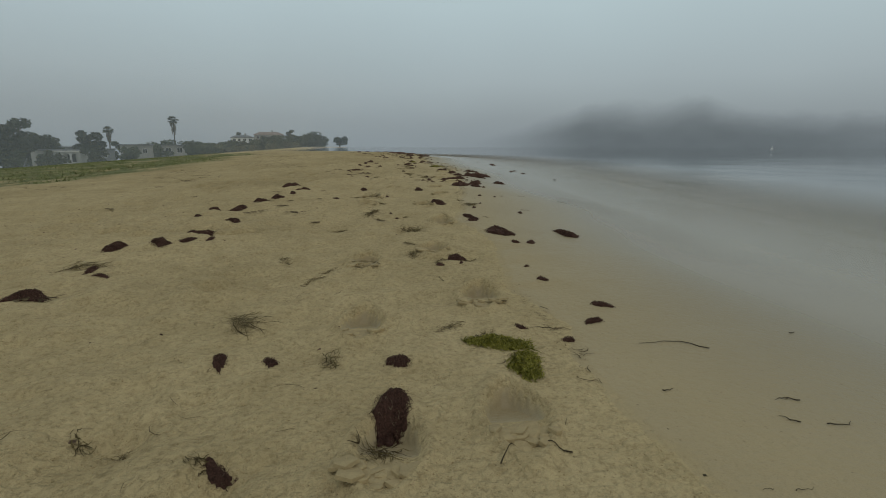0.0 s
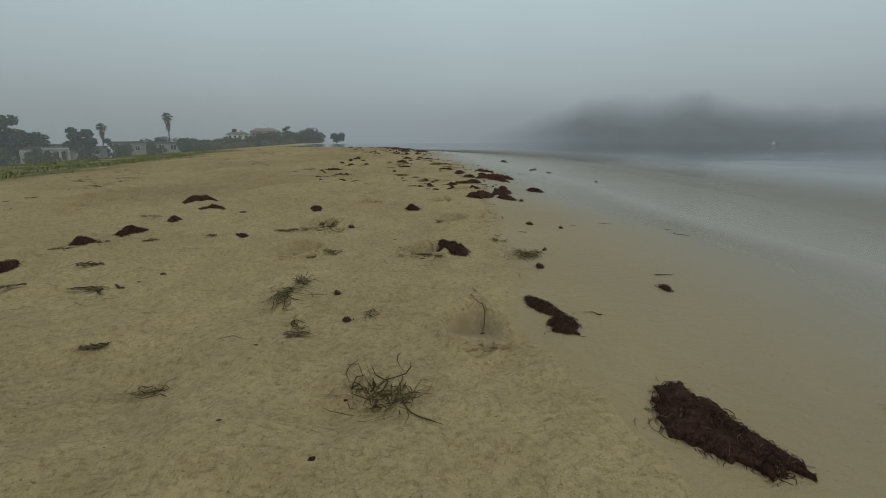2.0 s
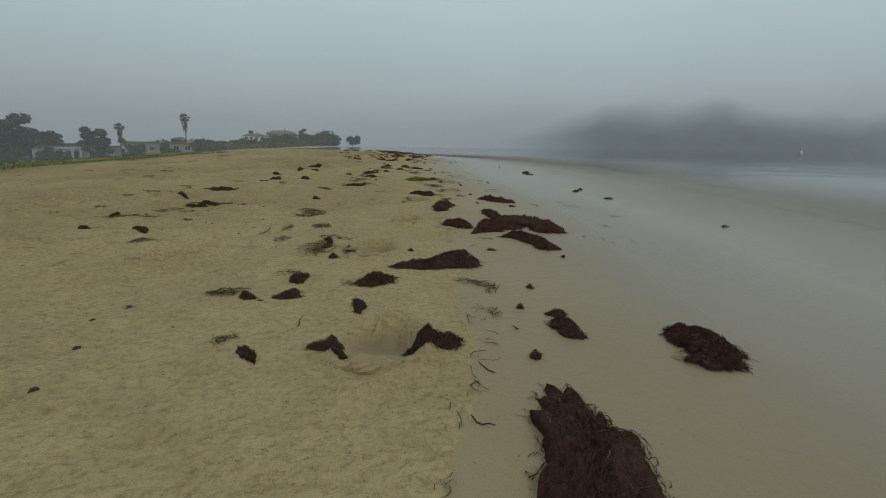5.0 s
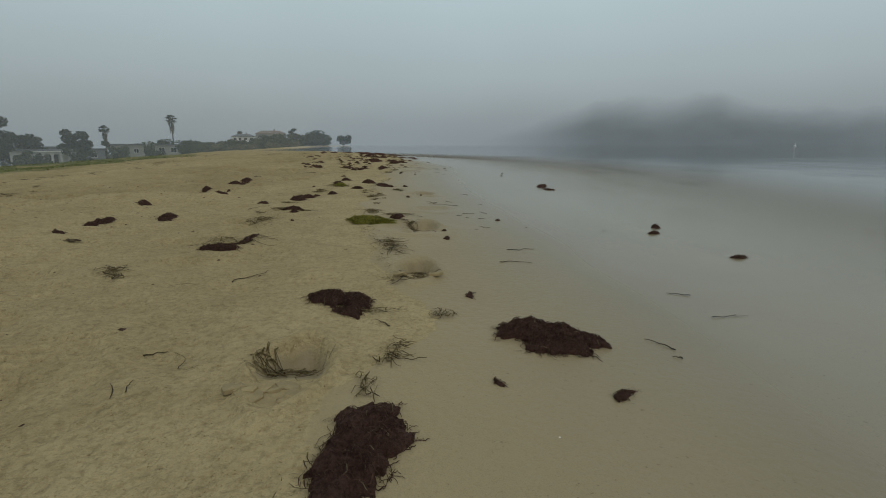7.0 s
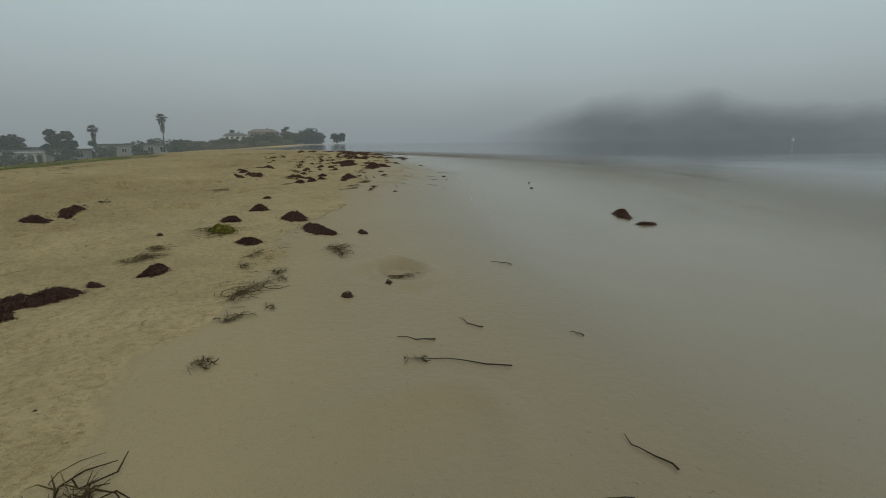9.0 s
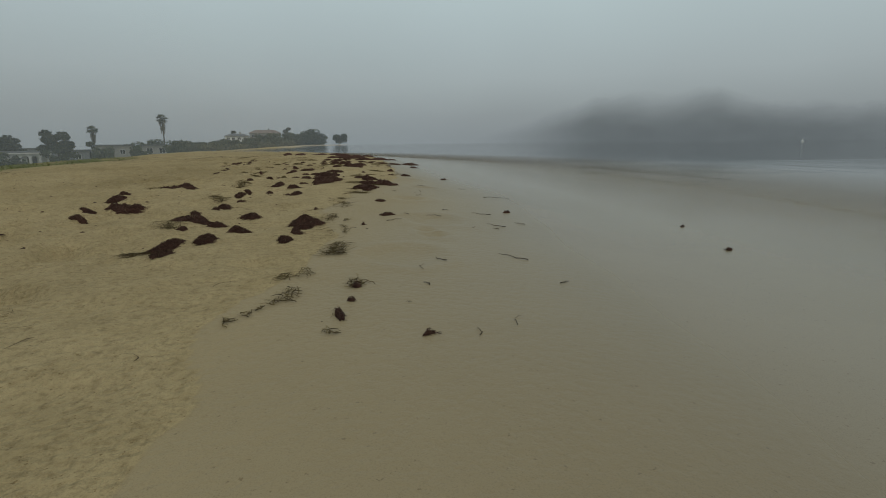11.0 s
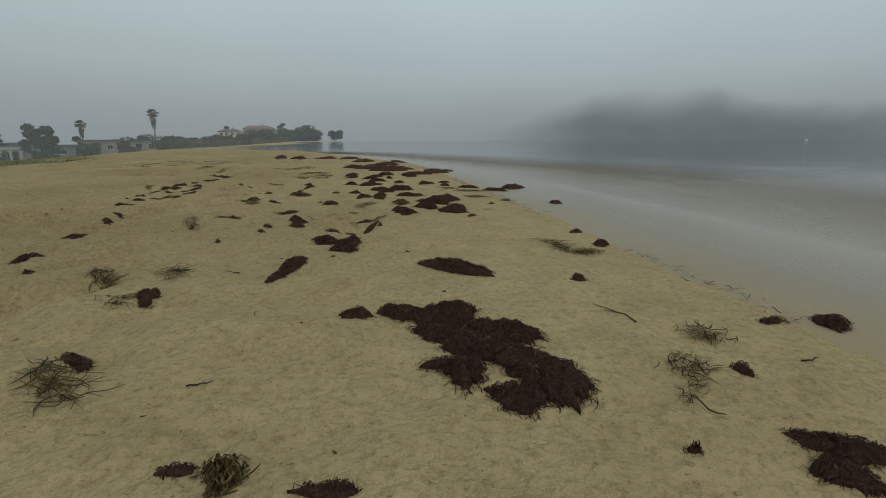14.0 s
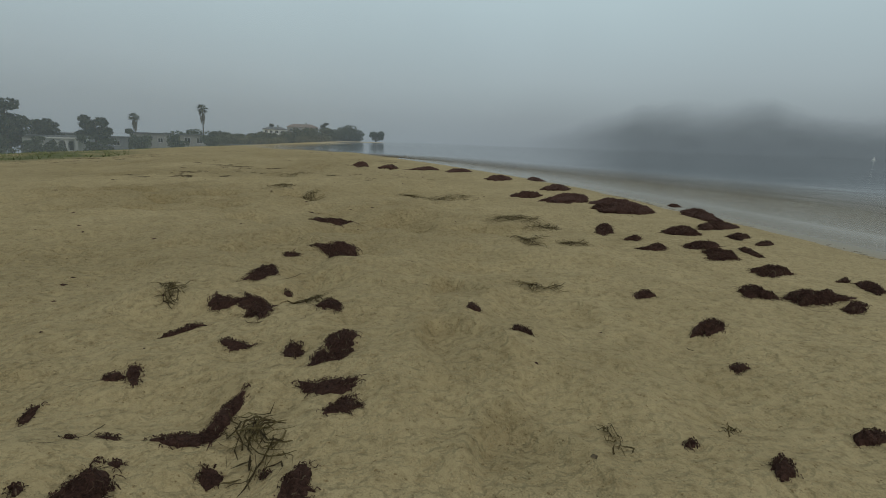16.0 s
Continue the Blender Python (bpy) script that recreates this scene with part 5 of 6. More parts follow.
weed("c", -0.51, 23.93, 0.154, 0.061, 85)
weed("c", 1.31, 23.93, 0.060, 0.023, 30)
weed("c", 1.55, 23.95, 0.090, 0.034, 41)
weed("c", 1.74, 23.99, 0.159, 0.042, 48)
weed("c", 2.38, 24.00, 0.444, 0.129, 55)
weed("c", 1.13, 24.02, 0.156, 0.073, 26)
weed("c", -0.32, 24.15, 0.085, 0.060, 104)
weed("c", -0.50, 24.21, 0.071, 0.052, 118)
weed("c", 1.08, 24.22, 0.145, 0.087, 66, (1.11, 24.41, 0.158, 0.080, 27))
weed("c", -0.34, 24.30, 0.171, 0.091, 159)
weed("c", 1.25, 24.30, 0.131, 0.045, 94)
weed("c", 0.89, 24.36, 0.124, 0.068, 27)
weed("y", 0.60, 24.47, 0.126, 0.067, 17)
weed("y", 0.41, 24.51, 0.207, 0.093, 72)
weed("c", 1.48, 24.54, 0.132, 0.038, 27)
weed("c", 0.91, 24.59, 0.087, 0.049, 42)
weed("c", 1.46, 24.70, 0.193, 0.062, 43)
weed("c", 1.24, 24.78, 0.188, 0.128, 53)
weed("c", 0.87, 24.84, 0.228, 0.078, 64)
weed("y", 0.58, 24.90, 0.196, 0.123, 28)
weed("c", -0.48, 24.97, 0.187, 0.127, 36)
weed("y", 0.47, 25.06, 0.301, 0.183, 24)
weed("c", 1.58, 25.07, 0.399, 0.108, 41)
weed("c", -0.60, 25.23, 0.124, 0.109, 160)
weed("c", 1.33, 25.57, 0.526, 0.202, 49)
weed("c", 1.14, 25.59, 0.224, 0.121, 48)
weed("c", 1.85, 25.71, 0.700, 0.189, 62)
weed("c", 1.37, 25.92, 0.562, 0.259, 65)
weed("y", 0.16, 25.93, 0.354, 0.249, 36)
weed("y", -0.83, 26.16, 0.316, 0.198, 103)
weed("c", 1.13, 26.21, 0.583, 0.291, 57)
weed("y", -0.09, 26.26, 0.409, 0.102, 89)
weed("c", 0.86, 26.44, 0.281, 0.167, 49)
weed("y", -1.11, 26.57, 0.294, 0.172, 106)
weed("c", 2.14, 26.58, 0.295, 0.074, 54)
weed("c", 1.32, 27.25, 0.647, 0.178, 62)
weed("y", -1.42, 28.35, 0.500, 0.300, 101)
weed("c", 0.94, 28.35, 0.467, 0.246, 57)
weed("c", 1.53, 29.03, 0.675, 0.169, 71)
weed("c", 0.60, 29.93, 0.666, 0.279, 74)
weed("c", 0.15, 30.33, 0.700, 0.324, 76)
weed("c", -0.42, 30.40, 0.495, 0.228, 80)
weed("c", -0.93, 31.16, 0.532, 0.225, 91)


# ---------------------------------------------------------------- broken crust at the prints, bits and grains


CRUST = plain("sand_crust", (0.37, 0.286, 0.152), 0.95, 0.12, 30, 0.5, 0.004)


def build_crust():
    rng = np.random.RandomState(11)
    for px, py, turn, size, deep in PRINTS:
        s = float(inland(np.array([px]), np.array([py]))[0])
        if s < 0.35 or py > 11.2:
            continue
        top = new("broken_sand_crust")
        tagged(top, "cracked slabs of sand crust broken up by a shoe", "sand crust", "broken crust at the footprints")
        z0 = float(land(np.array([px]), np.array([py]))[0])
        for k in range(rng.randint(22, 32)):
            q = rng.uniform(3.5, 5.9)
            r = rng.uniform(0.015, 0.095) * size
            cx, cy = math.cos(q) * r * 1.0, -0.045 * size + math.sin(q) * r
            n, rad = rng.randint(5, 9), rng.uniform(0.014, 0.034)
            ring = [(math.cos(2 * math.pi * j / n) * rad * rng.uniform(0.65, 1.2), math.sin(2 * math.pi * j / n) * rad * rng.uniform(0.65, 1.2)) for j in range(n)]
            sp = Soup()
            sp.prism(ring, -0.008, 0.0)
            # a chamfered top
            sp.f.pop(1)
            m = len(sp.v)
            sp.v += [(x * 0.8, y * 0.8, rng.uniform(0.001, 0.0025)) for x, y in ring]
            sp.f += [(n + j, n + (j + 1) % n, m + (j + 1) % n, m + j) for j in range(n)] + [tuple(range(m, m + n))]
            slab = part("slab", sp.v, sp.f, CRUST, top)
            c, s_ = math.cos(radians(turn)), math.sin(radians(turn))
            slab.matrix_local = pose(cx, cy, height(px + cx * c - cy * s_, py + cx * s_ + cy * c) - z0 + rng.uniform(-0.001, 0.004), rng.uniform(-16, 8), rng.uniform(-12, 12), 0)
        top.matrix_world = pose(px, py, z0, 0, 0, turn)


def grains(name, count, mat, low, high, label, category, keep, seed, flat=0.4):
    """Many tiny lumps strewn over the sand, as one mesh."""
    rng = np.random.RandomState(seed)
    x, y = rng.uniform(-6, 3.2, count * 6), rng.uniform(0.3, 34, count * 6)
    s = inland(x, y)
    ok = rng.rand(len(x)) < keep(x, y, s)
    x, y, s = x[ok][:count], y[ok][:count], s[ok][:count]
    z = surface(x, y, s)[0]
    n = len(x)
    size = low + (high - low) * rng.rand(n) ** 2.5
    ang, ecc = rng.uniform(0, 6.28, n), rng.uniform(0.35, 1.0, n)
    ca, sa = np.cos(ang), np.sin(ang)
    corner = np.array([(1, 0, 0), (0.1, 1, 0), (-1, 0.1, 0), (0, -1, 0), (0.1, 0.05, 1)])
    u, v = corner[None, :, 0] * size[:, None], corner[None, :, 1] * (size * ecc)[:, None]
    X, Y = x[:, None] + u * ca[:, None] - v * sa[:, None], y[:, None] + u * sa[:, None] + v * ca[:, None]
    Z = z[:, None] + corner[None, :, 2] * (size * flat)[:, None] - 0.001
    verts = np.stack([X, Y, Z], -1).reshape(-1, 3)
    base = np.arange(n)[:, None, None] * 5
    faces = (base + np.array([(0, 1, 4), (1, 2, 4), (2, 3, 4), (3, 0, 4)])[None]).reshape(-1, 3)
    return tagged(part(name, verts.tolist(), faces.tolist(), mat), label, category, kind="stuff")


SHELL = plain("shell_bits", (0.75, 0.72, 0.66), 0.5, 0.15, 60, 0.2, 0.002)


def build_wrack():
    """Streaks of flat dried weed on the upper beach, too many to count."""
    rng = np.random.RandomState(77)
    x, y = rng.uniform(-9, 2.5, 9000), rng.uniform(1, 40, 9000)
    s = inland(x, y)
    dense = step(0.1, 0.75, fractal(x * 0.9 + y * 0.12, y * 0.4, 0.8, 3, 62)) * step(1.5, 3.0, s) * step(11, 6, s)
    ok = rng.rand(len(x)) < dense * 0.6
    sp = Soup()
    for cx, cy, z in zip(x[ok], y[ok], surface(x[ok], y[ok])[0]):
        reach, lie = rng.uniform(0.04, 0.2), rng.uniform(-0.5, 0.9)
        for _ in range(rng.randint(4, 10)):
            u, v, go = rng.uniform(-0.5, 0.5) * reach, rng.randn() * 0.12 * reach, lie + rng.randn() * 0.5
            curl, span = rng.randn() * 0.9, rng.uniform(0.3, 0.8) * reach
            bx, by = cx + u * math.cos(lie) - v * math.sin(lie), cy + u * math.sin(lie) + v * math.cos(lie)
            sp.ribbon([(bx + math.cos(go + curl * f) * span * (f - 0.5), by + math.sin(go + curl * f) * span * (f - 0.5), z + 0.003 + rng.uniform(0, 0.007)) for f in (0, 0.25, 0.5, 0.75, 1)], rng.uniform(0.004, 0.014), rng.uniform(-0.5, 0.5))
    return tagged(part("seaweed_wrack", sp.v, sp.f, WRACK), "streaks of flat dried seaweed on the upper beach", "seaweed litter", kind="stuff")


def build_swash_line():
    """The broken line of fine strands along the reach of the last wave, also standing in for the shaded crack of the
    crust's edge.
    """
    rng = np.random.RandomState(79)
    sp = Soup()
    ys = np.arange(1.2, 27, 0.016)
    ys = ys[(fractal(ys, ys * 0 + 0.3, 1.1, 2, 81) > -0.15) & (rng.rand(len(ys)) > 0.25)]
    xs = swash(ys) + rng.randn(len(ys)) * 0.022 + 0.03 * fractal(ys, ys * 0 + 2, 3.0, 2, 82)
    for x, y, z in zip(xs, ys, surface(xs, ys)[0]):
        go, curl, span = rng.choice((1.4, -1.7)) + rng.randn() * 0.8, rng.randn() * 1.4, rng.uniform(0.012, 0.055)
        sp.ribbon([(x + math.cos(go + curl * f) * span * f, y + math.sin(go + curl * f) * span * f, z + 0.002 + rng.uniform(0, 0.005)) for f in (0, 0.2, 0.4, 0.6, 0.8, 1)], rng.uniform(0.0008, 0.0024), rng.uniform(-0.8, 0.8))
    return tagged(part("swash_line", sp.v, sp.f, WRACK), "broken line of fine dark seaweed strands where the last wave stopped", "seaweed litter", kind="stuff")


def build_litter():
    build_wrack()
    wrack = lambda x, y, s: np.clip(0.10 + 0.9 * step(0.15, 0.9, fractal(x * 1.0 + s * 1.5, y * 0.35, 0.9, 3, 61)), 0, 1) * step(1.0, 2.2, s) * step(7.5, 4.0, s)
    grains("seaweed_litter", 4200, BROWN, 0.003, 0.016, "dark scraps of seaweed strewn over the dry sand", "seaweed litter", wrack, 71, 0.35)
    bits = lambda x, y, s: np.exp(-((x - swash(y)) / 0.07) ** 2) + 0.02 * step(-0.6, 0.2, s) * step(2.0, 1.0, s)
    grains("swash_litter", 1100, STALK, 0.002, 0.009, "thin dark line of seaweed bits left by the last wave", "seaweed litter", bits, 72, 0.3)
    build_swash_line()
    rng = np.random.RandomState(83)
    x, y = rng.uniform(-5, 2.4, 5000), rng.uniform(0.8, 30, 5000)
    s = inland(x, y)
    ok = (rng.rand(5000) < 0.12 + 0.7 * step(0.0, 0.8, fractal(x, y, 0.8, 3, 84))) & (s > 1.0)
    sp = Soup()
    for cx, cy, z in zip(x[ok], y[ok], surface(x[ok], y[ok])[0]):
        go, curl, span = rng.uniform(0, 6.28), rng.randn() * 1.3, rng.uniform(0.015, 0.09)
        sp.ribbon([(cx + math.cos(go + curl * f) * span * f, cy + math.sin(go + curl * f) * span * f, z + 0.002 + rng.uniform(0, 0.004)) for f in (0, 0.25, 0.5, 0.75, 1)], rng.uniform(0.0007, 0.0022), rng.uniform(-0.6, 0.6))
    tagged(part("strand_litter", sp.v, sp.f, WRACK), "short dry seaweed strands strewn over the sand", "seaweed litter", kind="stuff")
    clods = lambda x, y, s: step(1.0, 2.4, s) * step(-0.5, 0.6, fractal(x, y, 0.7, 3, 8)) * step(9, 5, s)
    grains("sand_clods", 42000, SAND, 0.0015, 0.0075, "crumbs of dry sand on the trodden beach", "sand", clods, 73, 0.75)
    pale = lambda x, y, s: 0.4 * step(-0.3, 0.4, s) * step(4, 2, s)
    grains("shell_grit", 260, SHELL, 0.0015, 0.0045, "pale bits of broken shell on the sand", "shell", pale, 74, 0.5)


build_weeds()
build_crust()
build_litter()

# ---------------------------------------------------------------- far shore: vegetation
def leaf_material(name, dark, light):
    m, n, l, b = material(name, 0.7, 0.2)
    isle = n.new("ShaderNodeNewGeometry").outputs["Random Per Island"]
    info = n.new("ShaderNodeObjectInfo").outputs["Random"]
    col = ramp(n, l, isle, ((0.0, dark), (1.0, light)))
    l.new(blend(n, l, 1.0, col, ramp(n, l, info, ((0, (0.8,) * 3), (1, (1.15, 1.15, 1.1)))), "MULTIPLY"), b.inputs["Base Color"])
    return m


CYPRESS = leaf_material("cypress_foliage", (0.030, 0.038, 0.030), (0.062, 0.075, 0.055))
BUSH = leaf_material("shrub_foliage", (0.042, 0.054, 0.034), (0.085, 0.10, 0.058))
SAGE = leaf_material("dune_scrub", (0.075, 0.082, 0.048), (0.14, 0.145, 0.082))
FAN = leaf_material("palm_leaf", (0.035, 0.045, 0.028), (0.075, 0.09, 0.05))
HUSK = leaf_material("dead_palm_leaf", (0.06, 0.05, 0.035), (0.12, 0.10, 0.07))
GRASS = leaf_material("dune_grass", (0.14, 0.165, 0.05), (0.26, 0.27, 0.10))
BARK = plain("bark", (0.085, 0.07, 0.055), 0.9, 0.3, 4, 0.6, 0.03)


def ground_at(x, y):
    return float(land(np.array([x]), np.array([y]))[0])


def sunk(x, y):
    """How far the hollow lies below the shelf."""
    return float(shelf(np.array([x]), np.array([y]))[0]) - ground_at(x, y)


def crown_soup(rng, blobs, count, leaf):
    """Leaves in uneven lobes; each leaf a small bent blade."""
    sp = Soup()
    weights = np.array([b[3] ** 2 for b in blobs])
    pick = rng.choice(len(blobs), count, p=weights / weights.sum())
    for i in pick:
        bx, by, bz, br, sq = blobs[i]
        d = rng.randn(3)
        d /= np.linalg.norm(d)
        r = br * (0.55 + 0.5 * rng.rand() ** 0.6)
        c = np.array([bx, by, bz]) + d * r * [1, 1, sq]
        a, b = rng.randn(3), rng.randn(3)
        a /= np.linalg.norm(a)
        b = np.cross(a, b)
        b /= np.linalg.norm(b)
        e = leaf * rng.uniform(0.6, 1.4)
        k = len(sp.v)
        sp.v += [tuple(c - a * e), tuple(c + b * e * 0.55), tuple(c + a * e), tuple(c - b * e * 0.55 + d * e * 0.3)]
        sp.f += [(k, k + 1, k + 2), (k, k + 2, k + 3)]
    return sp


def tree(name, x, y, tall, spread, mat, label, seed, lobes=9, leaves=1100, leaf=0.35, trunk=True, low=0.25, squash=0.6, category="tree"):
    rng = np.random.RandomState(seed)
    tall += sunk(x, y)
    root = new(name)
    tagged(root, label, category)
    blobs = []
    for i in range(lobes):
        q, r = rng.uniform(0, 6.28), math.sqrt(rng.rand()) * spread * 0.36
        h = tall * (low + (0.92 - low) * rng.rand())
        b = spread * rng.uniform(0.13, 0.24) * (1.25 - 0.45 * h / tall)
        blobs.append((math.cos(q) * r, math.sin(q) * r, min(h, tall - b * squash), b, squash))
    if trunk:
        sp = Soup()
        lean = rng.uniform(-0.05, 0.05, 2) * tall
        stem = [(lean[0] * f, lean[1] * f, tall * 0.72 * f - 0.3) for f in np.linspace(0, 1, 7)]
        sp.tube(stem, [tall * 0.035 * (1 - 0.75 * f) + 0.03 for f in np.linspace(0, 1, 7)], 8)
        part("trunk", sp.v, sp.f, BARK, root, smooth=True)
        for b in blobs[: min(6, lobes)]:
            f = rng.uniform(0.3, 0.7)
            a = Vector((lean[0] * f, lean[1] * f, tall * 0.72 * f - 0.3))
            e = Vector(b[:3])
            lm = Soup()
            lm.tube([tuple(a), tuple(a.lerp(e, 0.5) + Vector((0, 0, -0.04 * tall))), tuple(e)], [tall * 0.014, tall * 0.009, tall * 0.004], 6)
            part("limb", lm.v, lm.f, BARK, root, smooth=True)
    cr_ = crown_soup(rng, blobs, leaves, leaf)
    part("crown", cr_.v, cr_.f, mat, root)
    root.matrix_world = pose(x, y, ground_at(x, y))
    return root


def fan_palm(x, y, tall, crown, seed, label):
    rng = np.random.RandomState(seed)
    tall += sunk(x, y)
    root = new("fan_palm")
    tagged(root, label, "palm tree", "tall palms behind the beach")
    sp = Soup()
    sway = rng.uniform(-0.3, 0.3)
    stem = [(sway * math.sin(f * 2), 0, tall * f - 0.4) for f in np.linspace(0, 1, 12)]
    sp.tube(stem, [0.34 - 0.14 * f for f in np.linspace(0, 1, 12)], 10)
    part("trunk", sp.v, sp.f, BARK, root, smooth=True)
    tip = Vector(stem[-1])
    sk = Soup()
    for k in range(70):
        q, h = rng.uniform(0, 6.28), rng.uniform(0, crown * 1.25)
        a = tip + Vector((0, 0, -h + 0.1 * crown))
        w = crown * (0.42 - 0.24 * h / (crown * 1.25))
        sk.ribbon([tuple(a), tuple(a + Vector((math.cos(q) * w * 0.7, math.sin(q) * w * 0.7, -0.10 * crown))), tuple(a + Vector((math.cos(q) * w, math.sin(q) * w, -0.34 * crown)))], 0.5, 0.4)
    part("skirt", sk.v, sk.f, HUSK, root, "hanging skirt of dead leaves")
    for k in range(34):
        q, el = k * 2.4 + rng.uniform(-0.2, 0.2), rng.uniform(-0.5, 1.35)
        fr = Soup()
        reach = crown * rng.uniform(0.45, 0.6)
        way = Vector((math.cos(q) * math.cos(el), math.sin(q) * math.cos(el), math.sin(el)))
        side = way.cross(Vector((0, 0, 1))).normalized()
        hub = way * reach * 0.55
        fr.tube([(0, 0, 0), tuple(hub)], [0.05, 0.03], 4)
        for j in range(-6, 7):
            t = j / 6 * 1.25
            d = way * math.cos(t) + side * math.sin(t)
            fr.ribbon([tuple(hub), tuple(hub + d * reach * 0.35), tuple(hub + d * reach * 0.6 + Vector((0, 0, -0.16 * reach)))], 0.22, 0.2)
        ob = part("frond", fr.v, fr.f, FAN, root)
        ob.location = tip
    root.matrix_world = pose(x, y, ground_at(x, y))
    return root


def build_grass():
    """Tufts of dune grass on the land behind the beach."""
    rng = np.random.RandomState(91)
    n = 60000
    x, y = -4 - 74 * rng.rand(n) ** 1.9, 8 + 130 * rng.rand(n) ** 1.3
    s = inland(x, y)
    ok = (s + 1.2 * step(26, 36, y) + 1.6 * fractal(x, y, 0.16, 3, 95) > 9.6) & (fractal(x, y, 0.5, 2, 93) > -0.35) & ((y < 70) | (x / np.maximum(y - 8, 1) < -0.31))
    x, y = x[ok], y[ok]
    z = land(x, y)
    sp = Soup()
    for i in range(len(x)):
        tall = rng.uniform(0.02, 0.09)
        for _ in range(3):
            q, w = rng.uniform(0, 6.28), rng.uniform(0.008, 0.03)
            k = len(sp.v)
            ox, oy = rng.uniform(-0.2, 0.2, 2)
            sp.v += [(x[i] + ox - w * math.cos(q), y[i] + oy - w * math.sin(q), z[i] - 0.03), (x[i] + ox + w * math.cos(q), y[i] + oy + w * math.sin(q), z[i] - 0.03),
                     (x[i] + ox + rng.uniform(-0.15, 0.15), y[i] + oy + rng.uniform(-0.15, 0.15), z[i] + tall)]
            sp.f.append((k, k + 1, k + 2))
    return tagged(part("dune_grass", sp.v, sp.f, GRASS), "low yellow-green dune grass and ice plant behind the beach", "grass", kind="stuff")


def build_vegetation():
    build_grass()
    fan_palm(-104.4, 287.8, 17.2, 5.0, 3, "tall fan palm with a brown skirt above the shrubs")
    fan_palm(-126.9, 267.2, 12.6, 4.0, 4, "shorter fan palm behind the flat-roofed houses")
    big = dict(lobes=16, leaves=2600, leaf=0.38, squash=0.5)
    tree("cypress_tree", -83.6, 132.0, 11.2, 10.5, CYPRESS, "dark spreading cypress at the end of the houses", 11, low=0.3, **big)
    tree("cypress_tree", -92, 136, 8.6, 11, CYPRESS, "dark broad cypress beside the white house", 12, low=0.1, **big)
    tree("cypress_tree", -87.4, 150, 6.6, 8.5, CYPRESS, "dark round cypress behind the white house", 13, low=0.15, **big)
    tree("cypress_tree", -94, 149, 6.2, 8.5, CYPRESS, "dark low cypress behind the white house", 14, low=0.1, **big)
    tree("cypress_tree", -79.3, 156.8, 7.0, 8.6, CYPRESS, "dark flat-topped cypress in front of the grey house", 15, low=0.4, **big)
    tree("garden_bush", -87, 187, 6.0, 6.0, BUSH, "round dark bush behind the grey house", 16, low=0.1, lobes=9, leaves=900, trunk=False, category="bush")
    for k, (x, y, tall, wide) in enumerate(((-88, 132, 2.6, 7), (-81, 128, 2.4, 6), (-76, 131, 1.9, 5), (-72, 142, 1.8, 5), (-80, 138, 2.0, 5), (-84, 122, 2.6, 8), (-90, 120, 3.0, 9), (-74, 168, 2.2, 6), (-66, 172, 2.0, 6), (-60, 182, 2.2, 7), (-82, 166, 2.0, 6), (-56, 188, 2.0, 7), (-78, 140, 1.6, 5), (-94, 126, 2.8, 9), (-70, 160, 1.6, 6), (-78, 176, 2.6, 6), (-64, 190, 2.4, 6), (-90, 160, 3.0, 8), (-98, 150, 4.0, 10))):
        tree("hedge_bush", x, y, tall, wide, BUSH, "dark green hedge bush in front of the houses", 30 + k, low=0.1, lobes=8, leaves=800, leaf=0.28, trunk=False, category="bush")
    rng = np.random.RandomState(5)
    for k in range(26):
        f = k / 25
        x, y = -100 + 62 * f + rng.uniform(-3, 3), 246 + 95 * f + rng.uniform(-7, 7)
        tall = 5.0 + 2.0 * math.sin(f * 2.6) - 2.2 * math.exp(-((f - 0.4) / 0.16) ** 2) + rng.uniform(-1.0, 0.8)
        tree("coastal_shrub", x, y, tall, rng.uniform(10, 15), BUSH, "dense dark coastal shrub on the low point", 50 + k, low=0.1, lobes=12, leaves=1100, leaf=0.5, trunk=False, category="shrub")
    for k in range(14):
        f = k / 13
        x, y = -82 + 46 * f + rng.uniform(-3, 3), 205 + 60 * f + rng.uniform(-8, 8)
        tree("dune_shrub", x, y, rng.uniform(1.8, 3.0), rng.uniform(7, 11), SAGE, "low grey-green scrub on the dune", 90 + k, low=0.1, lobes=9, leaves=600, leaf=0.4, trunk=False, category="shrub")
    tree("point_tree", -84.3, 346, 8.8, 7, CYPRESS, "dark tree rising behind the white house on the point", 120, lobes=9, leaves=900, leaf=0.5)
    tree("point_tree", -55.3, 352, 11.0, 8, CYPRESS, "dark tree beside the red-roofed house on the point", 121, lobes=10, leaves=1000, leaf=0.5)
    tree("point_tree", -44, 346, 8.6, 14, BUSH, "broad dark tree near the end of the point", 122, low=0.1, lobes=14, leaves=1800, leaf=0.5)
    tree("point_tree", -35.5, 343, 9.4, 15, BUSH, "broad dark tree leaning out over the water", 123, low=0.1, lobes=16, leaves=2200, leaf=0.5)
    tree("point_tree", -23.4, 352, 7.6, 10.5, BUSH, "lone round tree at the tip of the point", 124, low=0.12, lobes=12, leaves=1500, leaf=0.5)


